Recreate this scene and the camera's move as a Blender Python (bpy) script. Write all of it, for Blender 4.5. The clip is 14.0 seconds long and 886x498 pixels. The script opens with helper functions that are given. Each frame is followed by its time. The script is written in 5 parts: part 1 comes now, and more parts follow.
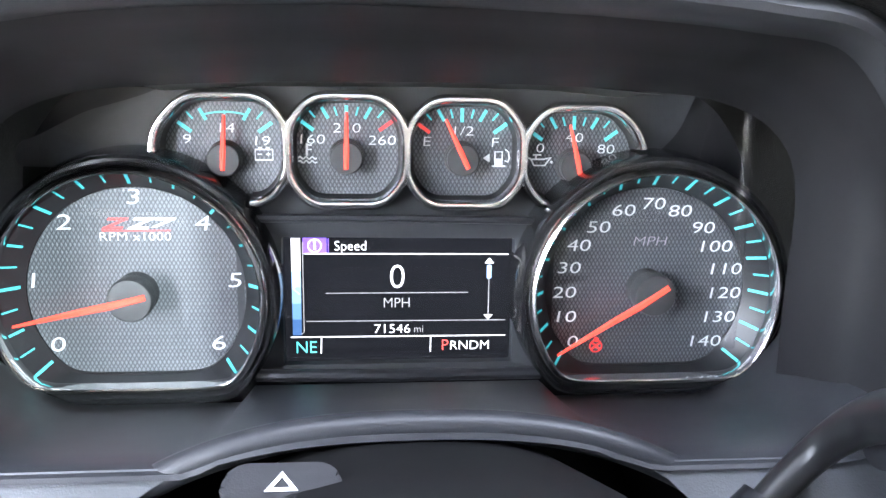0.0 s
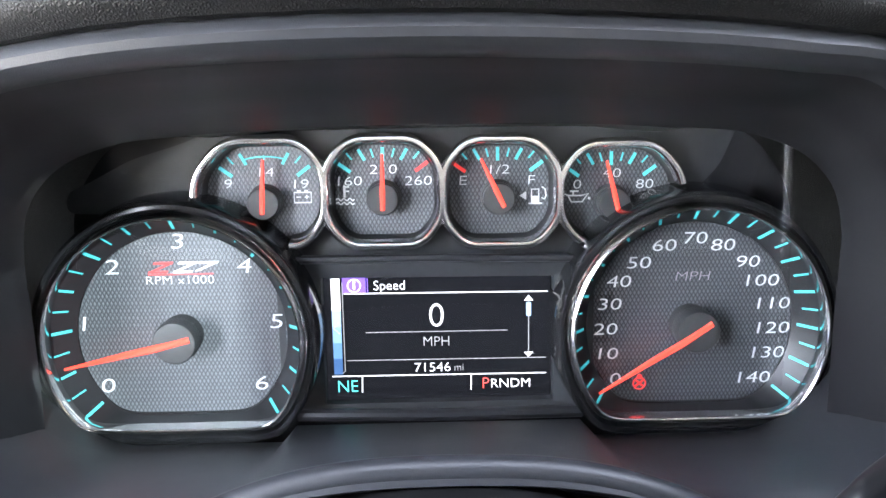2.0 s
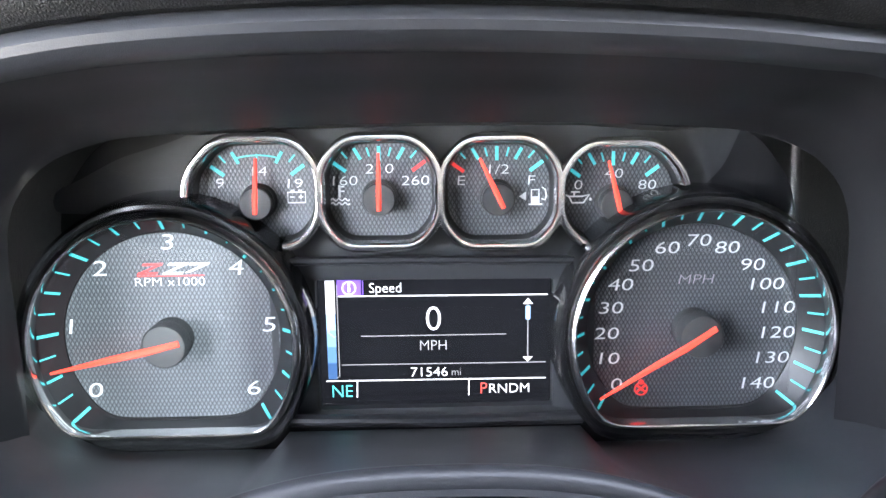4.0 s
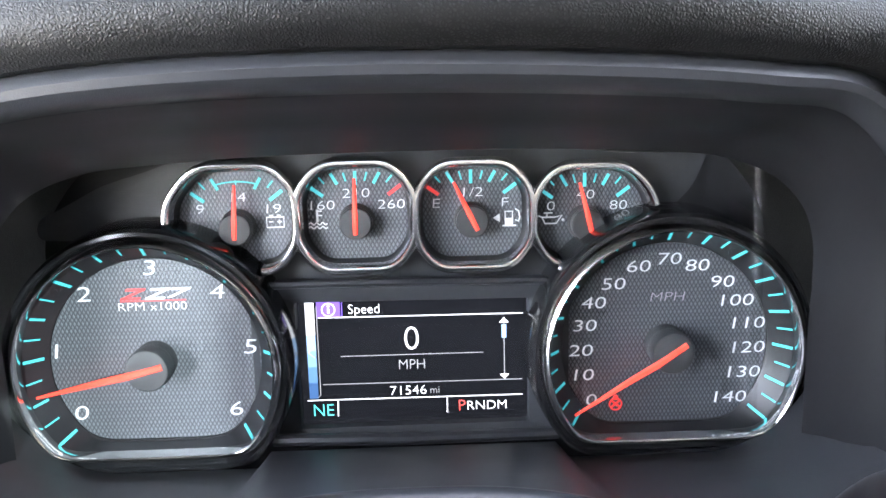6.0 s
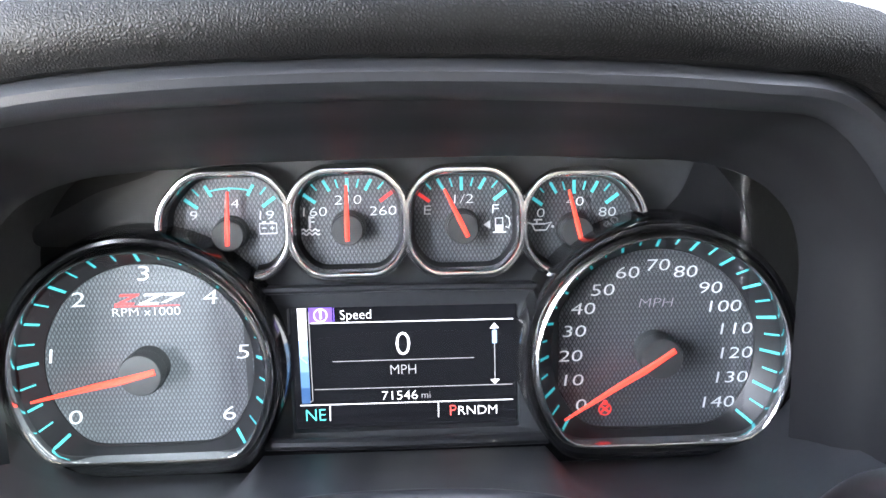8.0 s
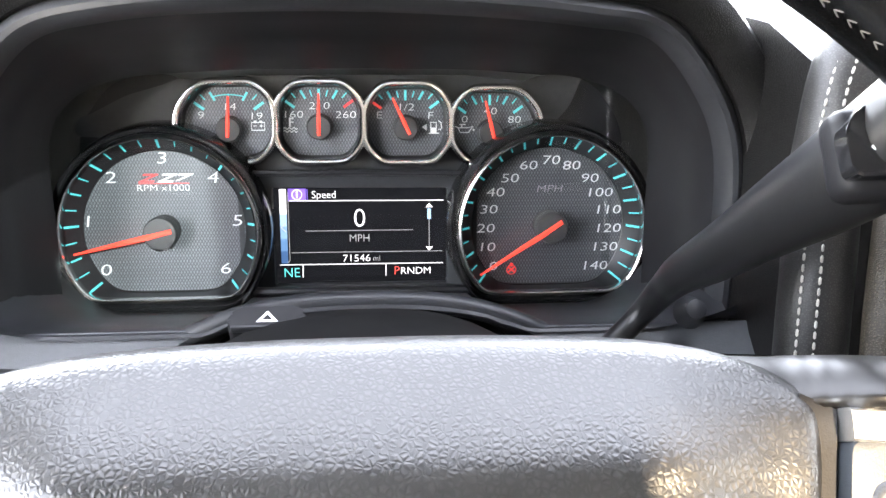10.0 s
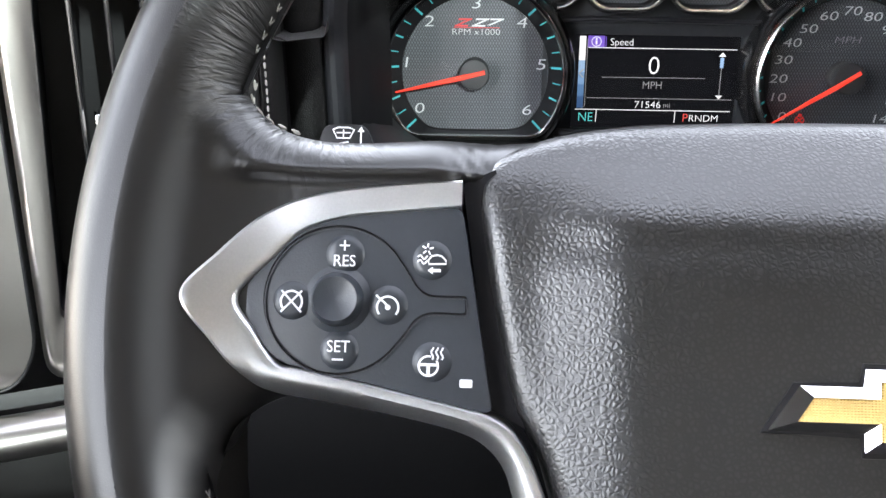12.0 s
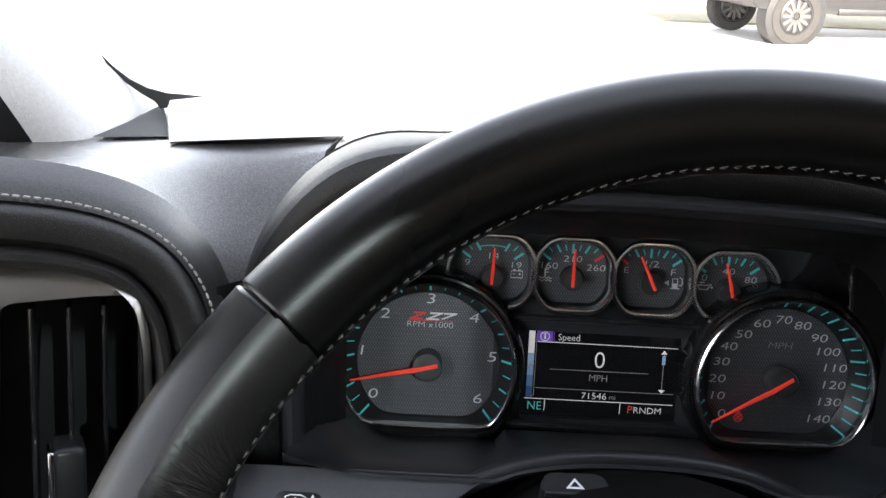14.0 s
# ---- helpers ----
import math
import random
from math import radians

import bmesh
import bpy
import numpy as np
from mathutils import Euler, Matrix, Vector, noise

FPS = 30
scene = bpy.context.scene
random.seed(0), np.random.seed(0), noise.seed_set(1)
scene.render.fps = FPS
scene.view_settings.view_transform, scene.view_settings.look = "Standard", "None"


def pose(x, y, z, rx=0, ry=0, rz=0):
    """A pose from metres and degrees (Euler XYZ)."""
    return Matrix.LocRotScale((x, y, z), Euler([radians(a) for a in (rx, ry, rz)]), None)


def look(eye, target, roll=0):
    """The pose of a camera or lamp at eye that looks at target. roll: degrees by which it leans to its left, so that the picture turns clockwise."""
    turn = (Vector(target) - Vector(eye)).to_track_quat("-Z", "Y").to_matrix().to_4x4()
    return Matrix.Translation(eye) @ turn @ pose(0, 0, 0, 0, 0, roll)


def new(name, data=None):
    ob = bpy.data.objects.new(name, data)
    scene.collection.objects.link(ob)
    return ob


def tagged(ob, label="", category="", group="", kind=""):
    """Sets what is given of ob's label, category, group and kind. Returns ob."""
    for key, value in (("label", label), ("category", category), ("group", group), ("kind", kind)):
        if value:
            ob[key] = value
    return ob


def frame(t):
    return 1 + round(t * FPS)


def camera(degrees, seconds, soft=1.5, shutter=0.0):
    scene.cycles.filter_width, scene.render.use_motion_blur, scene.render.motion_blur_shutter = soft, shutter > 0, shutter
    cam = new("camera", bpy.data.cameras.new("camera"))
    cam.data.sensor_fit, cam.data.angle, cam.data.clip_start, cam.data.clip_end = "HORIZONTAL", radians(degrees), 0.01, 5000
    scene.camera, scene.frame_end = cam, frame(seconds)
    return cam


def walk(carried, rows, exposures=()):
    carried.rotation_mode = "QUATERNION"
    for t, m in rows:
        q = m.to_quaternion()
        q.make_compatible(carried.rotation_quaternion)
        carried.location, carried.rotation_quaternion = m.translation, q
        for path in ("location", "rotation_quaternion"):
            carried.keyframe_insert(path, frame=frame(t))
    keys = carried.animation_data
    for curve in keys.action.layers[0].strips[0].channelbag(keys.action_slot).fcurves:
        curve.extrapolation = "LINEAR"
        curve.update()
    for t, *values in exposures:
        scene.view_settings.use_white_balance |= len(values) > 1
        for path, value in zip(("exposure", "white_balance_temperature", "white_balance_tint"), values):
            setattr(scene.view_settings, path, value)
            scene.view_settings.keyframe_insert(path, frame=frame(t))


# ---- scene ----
# Everything is laid out in millimetres in the dashboard's own frame: x right, y into the dash, z up the cluster's face.
TILT = 12.0   # the cluster's face leans back by this
DASH = pose(0, 0, 1.30, -TILT, 0, 0)
MM = Matrix.Scale(0.001, 4)


def spot(x, y, z, rx=0, ry=0, rz=0):
    """A pose in the dash frame, from millimetres and degrees."""
    return DASH @ pose(x * 0.001, y * 0.001, z * 0.001, rx, ry, rz)


cam = camera(54.3, 14.0)
ROWS = [
    (0, -14.20, -353.27, 89.46, -5.411, -12.369, 0.841),
    (0.5, -1.70, -353.92, 100.29, -2.055, -11.102, -0.358),
    (1, -3.54, -347.62, 99.01, -1.190, -10.793, -0.815),
    (1.5, -5.88, -346.37, 95.50, -1.117, -10.647, -0.929),
    (2, -2.39, -352.92, 96.51, -0.936, -10.945, -1.011),
    (2.5, -3.15, -347.20, 95.00, -1.359, -10.821, -0.848),
    (3, -3.54, -342.94, 95.85, -1.221, -10.790, -0.927),
    (3.2, -3.91, -342.69, 95.30, -1.283, -10.808, -0.908),
    (5.3, 0.43, -347.93, 98.55, -1.362, -11.008, -0.505),
    (5.5, 2.78, -348.94, 102.33, -1.519, -10.989, -0.606),
    (6, 5.91, -349.93, 105.91, -1.380, -11.036, -1.521),
    (6.5, 7.74, -354.70, 107.10, -1.036, -10.721, -2.004),
    (7, 7.97, -352.30, 104.83, -1.059, -10.498, -1.765),
    (7.2, 7.99, -351.30, 104.77, -1.212, -10.673, -1.646),
    (9.3, 18.91, -404.10, 109.35, -2.761, -9.736, -0.694),
    (9.5, 24.68, -427.29, 107.83, -3.768, -9.849, -0.511),
    (10, 4.51, -479.76, 77.70, -5.056, -11.324, -0.043),
    (10.5, -26.99, -517.55, 74.21, -2.403, -14.129, -1.429),
    (11, -68.80, -529.50, 67.79, 1.325, -16.180, -1.193),
    (11.5, -87.54, -527.59, 60.60, 2.932, -17.858, -0.099),
    (12, -90.89, -521.98, 59.43, 3.607, -18.618, 0.166),
    (12.5, -107.83, -513.83, 58.66, 3.689, -18.252, 1.164),
    (13, -128.49, -512.09, 77.99, 3.646, -15.625, 2.563),
    (13.5, -124.32, -517.94, 114.76, 2.890, -12.134, 3.286),
    (14, -92.22, -514.06, 144.59, 0.737, -8.874, 2.517),
]
STOPS = 4.6
EXPOSURES = [(t, STOPS + e, k, 13) for t, e, k in ((0, 1.6, 6350), (0.6, 1.4, 6350), (2.2, 1.42, 6350), (3.0, 1.5, 6350), (5.5, 1.42, 6350), (7.2, 1.35, 6350), (9.3, 1.6, 6700), (10.0, 1.0, 6900), (10.5, -0.05, 7000), (11.0, -0.15, 7000), (12.0, -0.05, 6850), (13.0, 0.2, 6900), (13.5, -0.1, 6950), (14.0, -1.3, 6800))]
walk(cam, [(t, spot(x, y, z) @ pose(0, 0, 0, 90 + pitch, 0, yaw) @ pose(0, 0, 0, 0, 0, roll)) for t, x, y, z, yaw, pitch, roll in ROWS], EXPOSURES)

# ---- daylight ----
SUN_AZIMUTH, SUN_HEIGHT = 168.0, 26.5   # degrees from straight ahead towards the right, and above the horizon
world = bpy.data.worlds.new("sky")
scene.world = world
world.use_nodes = True
wn = world.node_tree
sky = wn.nodes.new("ShaderNodeTexSky")
sky.sky_type, sky.sun_disc = "NISHITA", False
sky.sun_elevation, sky.sun_rotation = radians(SUN_HEIGHT), radians(SUN_AZIMUTH)
haze = wn.nodes.new("ShaderNodeHueSaturation")   # a hazy, paler sky
haze.inputs["Saturation"].default_value = 0.4
wn.links.new(sky.outputs[0], haze.inputs["Color"])
wn.links.new(haze.outputs[0], wn.nodes["Background"].inputs[0])
wn.nodes["Background"].inputs[1].default_value = 0.15
sun_data = bpy.data.lights.new("sun", "SUN")
sun_data.energy, sun_data.angle, sun_data.color = 5.0, radians(0.5), (1.0, 0.93, 0.82)
sun = new("sun", sun_data)
sa, se = radians(SUN_AZIMUTH), radians(SUN_HEIGHT)
sun_way = Vector((math.sin(sa) * math.cos(se), math.cos(sa) * math.cos(se), math.sin(se)))
sun.matrix_world = look(sun_way * 30, (0, 0, 0))


# ---- materials ----
GLOW = 0.055   # lamps behind the print, against daylight


def material(name, colour, rough=0.5, metal=0.0, spread=0.12, grain=400.0, bump=0.0, bump_scale=800.0, cells=False, emit=None, strength=0.0, coat=0.0, wear=0.0, coarse=12.0, spec=0.5, crease=0.42):
    """A node material: two scales of noise vary colour and gloss, a third gives relief. Scales are per metre."""
    m = bpy.data.materials.new(name)
    m.use_nodes = True
    t, b = m.node_tree, m.node_tree.nodes["Principled BSDF"]
    add, link = t.nodes.new, t.links.new
    co = add("ShaderNodeTexCoord")
    fine, wide = add("ShaderNodeTexNoise"), add("ShaderNodeTexNoise")
    fine.inputs["Scale"].default_value, wide.inputs["Scale"].default_value = grain, coarse
    fine.inputs["Detail"].default_value = wide.inputs["Detail"].default_value = 4.0
    for n in (fine, wide):
        link(co.outputs["Object"], n.inputs["Vector"])
    both = add("ShaderNodeMath")
    both.operation = "MULTIPLY_ADD"
    link(fine.outputs[0], both.inputs[0])
    both.inputs[1].default_value = 0.5
    half = add("ShaderNodeMath")
    half.operation = "MULTIPLY"
    link(wide.outputs[0], half.inputs[0])
    half.inputs[1].default_value = 0.5
    link(half.outputs[0], both.inputs[2])
    span = add("ShaderNodeMapRange")
    span.inputs[1].default_value, span.inputs[2].default_value = 0.3, 0.7
    span.inputs[3].default_value, span.inputs[4].default_value = 1 - spread, 1 + spread
    link(both.outputs[0], span.inputs[0])
    tint = add("ShaderNodeVectorMath")
    tint.operation = "SCALE"
    tint.inputs[0].default_value = colour
    link(span.outputs[0], tint.inputs["Scale"])
    link(tint.outputs[0], b.inputs["Base Color"])
    gloss = add("ShaderNodeMapRange")
    gloss.inputs[1].default_value, gloss.inputs[2].default_value = 0.3, 0.7
    gloss.inputs[3].default_value, gloss.inputs[4].default_value = max(0.02, rough - 0.06 - wear), min(1.0, rough + 0.06 + wear)
    link(wide.outputs[0], gloss.inputs[0])
    link(gloss.outputs[0], b.inputs["Roughness"])
    b.inputs["Metallic"].default_value = metal
    b.inputs["Specular IOR Level"].default_value = spec
    b.inputs["Coat Weight"].default_value = coat
    b.inputs["Coat Roughness"].default_value = 0.08
    if bump:
        relief = add("ShaderNodeBump")
        relief.inputs["Strength"].default_value = bump
        relief.inputs["Distance"].default_value = 0.0006
        if cells:
            warp = add("ShaderNodeTexNoise")
            warp.inputs["Scale"].default_value = bump_scale * 0.55
            warp.inputs["Detail"].default_value = 1.0
            link(co.outputs["Object"], warp.inputs["Vector"])
            mixed = add("ShaderNodeMix")
            mixed.data_type = "VECTOR"
            mixed.inputs[0].default_value = 0.6 / bump_scale
            link(co.outputs["Object"], mixed.inputs[4])
            link(warp.outputs["Color"], mixed.inputs[5])
            tex = add("ShaderNodeTexVoronoi")
            tex.feature = "DISTANCE_TO_EDGE"
            tex.inputs["Scale"].default_value = bump_scale
            link(mixed.outputs[1], tex.inputs["Vector"])
            pebble = add("ShaderNodeMapRange")   # rounded pebbles between soft creases
            pebble.interpolation_type = "SMOOTHSTEP"
            pebble.inputs[1].default_value, pebble.inputs[2].default_value = 0.0, crease
            link(tex.outputs["Distance"], pebble.inputs[0])
            link(pebble.outputs[0], relief.inputs["Height"])
            crease_shade = add("ShaderNodeMath")   # shade painted into the creases as darker colour
            crease_shade.operation = "MULTIPLY_ADD"
            link(pebble.outputs[0], crease_shade.inputs[0])
            crease_shade.inputs[1].default_value, crease_shade.inputs[2].default_value = 0.85, 0.3
            deep = add("ShaderNodeMath")
            deep.operation = "MULTIPLY"
            link(crease_shade.outputs[0], deep.inputs[0])
            link(span.outputs[0], deep.inputs[1])
            link(deep.outputs[0], tint.inputs["Scale"])
        else:
            tex = add("ShaderNodeTexNoise")
            tex.inputs["Scale"].default_value = bump_scale
            tex.inputs["Detail"].default_value = 3.0
            link(co.outputs["Object"], tex.inputs["Vector"])
            link(tex.outputs[0], relief.inputs["Height"])
        link(relief.outputs[0], b.inputs["Normal"])
    if emit:
        strength *= GLOW
        b.inputs["Emission Color"].default_value = (*emit, 1)
        b.inputs["Emission Strength"].default_value = strength
    return m


def weave(name, dark, light):
    """The dial faces: a fine pressed diamond weave, 1.7 mm by 3.1 mm."""
    m = material(name, light, 0.45, 0.35, 0.1)
    t, b = m.node_tree, m.node_tree.nodes["Principled BSDF"]
    add, link = t.nodes.new, t.links.new
    co, sep = add("ShaderNodeTexCoord"), add("ShaderNodeSeparateXYZ")
    link(co.outputs["Object"], sep.inputs[0])

    def calc(kind, a, b2, c=None):
        n = add("ShaderNodeMath")
        n.operation = kind
        for k, v in enumerate((a, b2, c)):
            if v is None:
                continue
            if isinstance(v, (int, float)):
                n.inputs[k].default_value = v
            else:
                link(v, n.inputs[k])
        return n.outputs[0]

    ax = calc("MULTIPLY", sep.outputs["X"], math.pi / 0.0017)
    az = calc("MULTIPLY", sep.outputs["Z"], math.pi / 0.0031)
    one = calc("SINE", calc("ADD", ax, az), 0)
    two = calc("SINE", calc("SUBTRACT", ax, az), 0)
    cell = calc("MINIMUM", calc("ABSOLUTE", one, 0), calc("ABSOLUTE", two, 0))
    skew = calc("MULTIPLY_ADD", calc("MULTIPLY", one, two), 0.18, cell)
    mix = add("ShaderNodeMix")
    mix.data_type = "RGBA"
    span = add("ShaderNodeMapRange")
    span.inputs[1].default_value, span.inputs[2].default_value = 0.05, 0.75
    link(skew, span.inputs[0])
    link(span.outputs[0], mix.inputs[0])
    mix.inputs[6].default_value, mix.inputs[7].default_value = (*dark, 1), (*light, 1)
    link(mix.outputs[2], b.inputs["Base Color"])
    relief = add("ShaderNodeBump")
    relief.inputs["Strength"].default_value, relief.inputs["Distance"].default_value = 0.35, 0.0003
    link(skew, relief.inputs["Height"])
    link(relief.outputs[0], b.inputs["Normal"])
    return m


def glass(name, tint=(1, 1, 1), see=0.94, rough=0.0, bare=0.045):
    m = bpy.data.materials.new(name)
    m.use_nodes = True
    t = m.node_tree
    t.nodes.clear()
    out, clear, shine, mix, edge, steep, base = (t.nodes.new(k) for k in ("ShaderNodeOutputMaterial", "ShaderNodeBsdfTransparent", "ShaderNodeBsdfGlossy", "ShaderNodeMixShader", "ShaderNodeLayerWeight", "ShaderNodeMath", "ShaderNodeMath"))
    clear.inputs[0].default_value = (*(c * see for c in tint), 1)
    shine.inputs["Roughness"].default_value = rough
    edge.inputs[0].default_value = 0.5
    steep.operation, base.operation = "POWER", "MULTIPLY_ADD"
    steep.inputs[1].default_value, base.inputs[1].default_value, base.inputs[2].default_value = 5.0, 0.95, bare
    t.links.new(edge.outputs["Facing"], steep.inputs[0])
    t.links.new(steep.outputs[0], base.inputs[0])
    t.links.new(base.outputs[0], mix.inputs[0])
    t.links.new(clear.outputs[0], mix.inputs[1])
    t.links.new(shine.outputs[0], mix.inputs[2])
    t.links.new(mix.outputs[0], out.inputs[0])
    return m


M_LEATHER = material("black_leather", (0.0055, 0.0052, 0.005), 0.30, bump=0.06, bump_scale=1700, cells=True, wear=0.03, spec=0.45)
M_WEB = material("creased_leather", (0.010, 0.0094, 0.009), 0.37, wear=0.04, spec=0.65)
wt, wb = M_WEB.node_tree, M_WEB.node_tree.nodes["Principled BSDF"]


def web_node(kind, operation=None, *values):
    n = wt.nodes.new(kind)
    if operation:
        n.operation = operation
    for k, v in enumerate(values):
        if isinstance(v, (int, float)):
            n.inputs[k].default_value = v
        else:
            wt.links.new(v, n.inputs[k])
    return n.outputs[0]


wsep = wt.nodes.new("ShaderNodeSeparateXYZ")
wt.links.new(wt.nodes.new("ShaderNodeTexCoord").outputs["Object"], wsep.inputs[0])
# Creases run outwards from the inner corner between rim and spoke.
wdx = web_node("ShaderNodeMath", "SUBTRACT", 0.147, web_node("ShaderNodeMath", "ABSOLUTE", wsep.outputs["X"]))
wdz = web_node("ShaderNodeMath", "SUBTRACT", wsep.outputs["Z"], 0.063)
wfar = web_node("ShaderNodeMath", "SQRT", web_node("ShaderNodeMath", "ADD", web_node("ShaderNodeMath", "MULTIPLY", wdx, wdx), web_node("ShaderNodeMath", "MULTIPLY", wdz, wdz)))
wround = web_node("ShaderNodeMath", "ARCTAN2", wdz, wdx)
wjoin = wt.nodes.new("ShaderNodeCombineXYZ")
wt.links.new(web_node("ShaderNodeMath", "MULTIPLY", wround, 11.0), wjoin.inputs[0])
wt.links.new(web_node("ShaderNodeMath", "MULTIPLY", wfar, 120.0), wjoin.inputs[1])
wfold = wt.nodes.new("ShaderNodeTexNoise")
wfold.inputs["Scale"].default_value, wfold.inputs["Detail"].default_value, wfold.inputs["Distortion"].default_value = 1.4, 3.0, 0.5
wt.links.new(wjoin.outputs[0], wfold.inputs["Vector"])
wfade = wt.nodes.new("ShaderNodeMapRange")
wfade.interpolation_type = "SMOOTHSTEP"
wfade.inputs[1].default_value, wfade.inputs[2].default_value, wfade.inputs[3].default_value, wfade.inputs[4].default_value = 0.012, 0.040, 1.0, 0.03
wt.links.new(wfar, wfade.inputs[0])
wrelief = wt.nodes.new("ShaderNodeBump")
wrelief.inputs["Strength"].default_value, wrelief.inputs["Distance"].default_value = 0.7, 0.0011
wt.links.new(web_node("ShaderNodeMath", "MULTIPLY", wfold.outputs[0], wfade.outputs[0]), wrelief.inputs["Height"])
wt.links.new(wrelief.outputs[0], wb.inputs["Normal"])
M_GRAIN = material("grained_pad", (0.016, 0.0155, 0.0148), 0.40, bump=0.185, bump_scale=670, cells=True, wear=0.03, spec=1.0, crease=0.40)
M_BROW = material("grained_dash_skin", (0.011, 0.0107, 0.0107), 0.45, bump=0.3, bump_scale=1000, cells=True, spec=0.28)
M_SATIN = material("satin_dark_plastic", (0.024, 0.025, 0.0285), 0.40, bump=0.12, bump_scale=2200, spec=0.4)
M_LINING = material("matt_black_plastic", (0.0105, 0.0105, 0.012), 0.52, bump=0.12, bump_scale=1800, spec=0.22)
# Near-zero colour and gloss: the shade behind the wheel, painted in.
M_SHADEBLACK = material("shade_black_plastic", (0.004, 0.004, 0.0042), 0.6, bump=0.12, bump_scale=1800, spec=0.1)
M_PANEL = material("charcoal_cluster_plastic", (0.040, 0.042, 0.046), 0.48, bump=0.1, bump_scale=1800, spec=0.35)
M_PLATE = material("slate_button_plate", (0.0265, 0.0310, 0.0375), 0.42, bump=0.1, bump_scale=1800, spec=0.6)
M_KNEE = material("grey_knee_panel", (0.062, 0.066, 0.072), 0.36, bump=0.2, bump_scale=1500)
M_GLOSS = material("gloss_black_plastic", (0.012, 0.012, 0.013), 0.16)
M_BLACK = material("black_plastic", (0.012, 0.012, 0.013), 0.38, bump=0.06, bump_scale=1800, spec=0.4)
M_CHROME = material("chrome", (0.75, 0.75, 0.76), 0.08, 1.0, 0.03)
M_BEZEL = material("bright_bezel", (0.84, 0.83, 0.82), 0.13, 1.0, 0.03)
M_SILVER = material("satin_silver", (0.84, 0.84, 0.84), 0.35, 1.0, 0.06, grain=1500, bump=0.05, bump_scale=3000)
M_BRUSHED = material("brushed_bronze_trim", (0.50, 0.48, 0.455), 0.32, 1.0, 0.03, grain=900)
M_BOLSTER = material("bolster_leather", (0.032, 0.031, 0.030), 0.40, bump=0.16, bump_scale=1100, cells=True, spec=0.6)
# M_BROW's skin ten times paler: windscreen glare painted into the colour.
M_TOPGLARE = material("dash_top_glare_skin", (0.11, 0.107, 0.104), 0.30, bump=0.16, bump_scale=1000, cells=True, spec=0.65)
M_DIAL = weave("dial_weave", (0.040, 0.042, 0.048), (0.145, 0.152, 0.166))
M_TICKRING = material("dial_ring", (0.020, 0.020, 0.022), 0.35)
M_TEAL = material("teal_tick", (0.10, 0.62, 0.66), 0.5, emit=(0.05, 0.62, 0.68), strength=0.17)
M_WHITE = material("white_print", (0.70, 0.71, 0.73), 0.5, emit=(0.8, 0.85, 0.9), strength=0.10)
M_RED = material("red_print", (0.70, 0.05, 0.05), 0.5, emit=(0.8, 0.05, 0.04), strength=0.25)
M_NEEDLE = material("orange_red_needle", (0.78, 0.07, 0.04), 0.4, emit=(1.0, 0.05, 0.03), strength=0.55)
M_HUB = material("needle_cap", (0.045, 0.046, 0.048), 0.5, bump=0.3, bump_scale=2500)
M_SCREEN = material("display_black", (0.004, 0.004, 0.005), 0.12, emit=(0.02, 0.022, 0.028), strength=0.25)
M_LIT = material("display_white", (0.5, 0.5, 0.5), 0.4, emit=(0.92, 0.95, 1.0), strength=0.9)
M_LITGREY = material("display_grey", (0.2, 0.2, 0.2), 0.4, emit=(0.55, 0.56, 0.60), strength=0.45)
M_LITTEAL = material("display_teal", (0.1, 0.4, 0.4), 0.4, emit=(0.10, 0.75, 0.75), strength=0.8)
M_LITRED = material("display_red", (0.4, 0.05, 0.05), 0.4, emit=(0.95, 0.10, 0.08), strength=0.8)
M_LITBLUE = material("display_blue", (0.1, 0.2, 0.4), 0.4, emit=(0.40, 0.62, 0.90), strength=0.7)
M_LITVIOLET = material("display_violet", (0.1, 0.05, 0.3), 0.4, emit=(0.16, 0.08, 0.55), strength=0.7)
M_ICON = material("light_grey_print", (0.82, 0.83, 0.84), 0.5)
M_THREAD = material("pale_thread", (0.42, 0.40, 0.36), 0.8, bump=0.5, bump_scale=3000)
M_GOLD = material("gold_badge", (0.75, 0.50, 0.18), 0.32, 0.75, 0.06, bump=0.5, bump_scale=1600)
gt = M_GOLD.node_tree
gco, gsep, grel = gt.nodes.new("ShaderNodeTexCoord"), gt.nodes.new("ShaderNodeSeparateXYZ"), gt.nodes.new("ShaderNodeBump")
gt.links.new(gco.outputs["Object"], gsep.inputs[0])
waves = []
for axis, pitch in (("X", 0.00078), ("Z", 0.00062)):   # fine pressed ribs both ways
    wide, turn = gt.nodes.new("ShaderNodeMath"), gt.nodes.new("ShaderNodeMath")
    wide.operation, turn.operation = "MULTIPLY", "SINE"
    wide.inputs[1].default_value = 2 * math.pi / pitch
    gt.links.new(gsep.outputs[axis], wide.inputs[0])
    gt.links.new(wide.outputs[0], turn.inputs[0])
    waves.append(turn)
gsum = gt.nodes.new("ShaderNodeMath")
gt.links.new(waves[0].outputs[0], gsum.inputs[0])
gt.links.new(waves[1].outputs[0], gsum.inputs[1])
grel.inputs["Strength"].default_value, grel.inputs["Distance"].default_value = 0.5, 0.00025
gt.links.new(gsum.outputs[0], grel.inputs["Height"])
gt.links.new(grel.outputs[0], gt.nodes["Principled BSDF"].inputs["Normal"])
M_PILLAR = material("pale_grey_pillar_trim", (0.52, 0.51, 0.49), 0.8, bump=0.3, bump_scale=900)
M_RIMTHREAD = material("grey_thread", (0.13, 0.122, 0.11), 0.8, bump=0.5, bump_scale=3000)
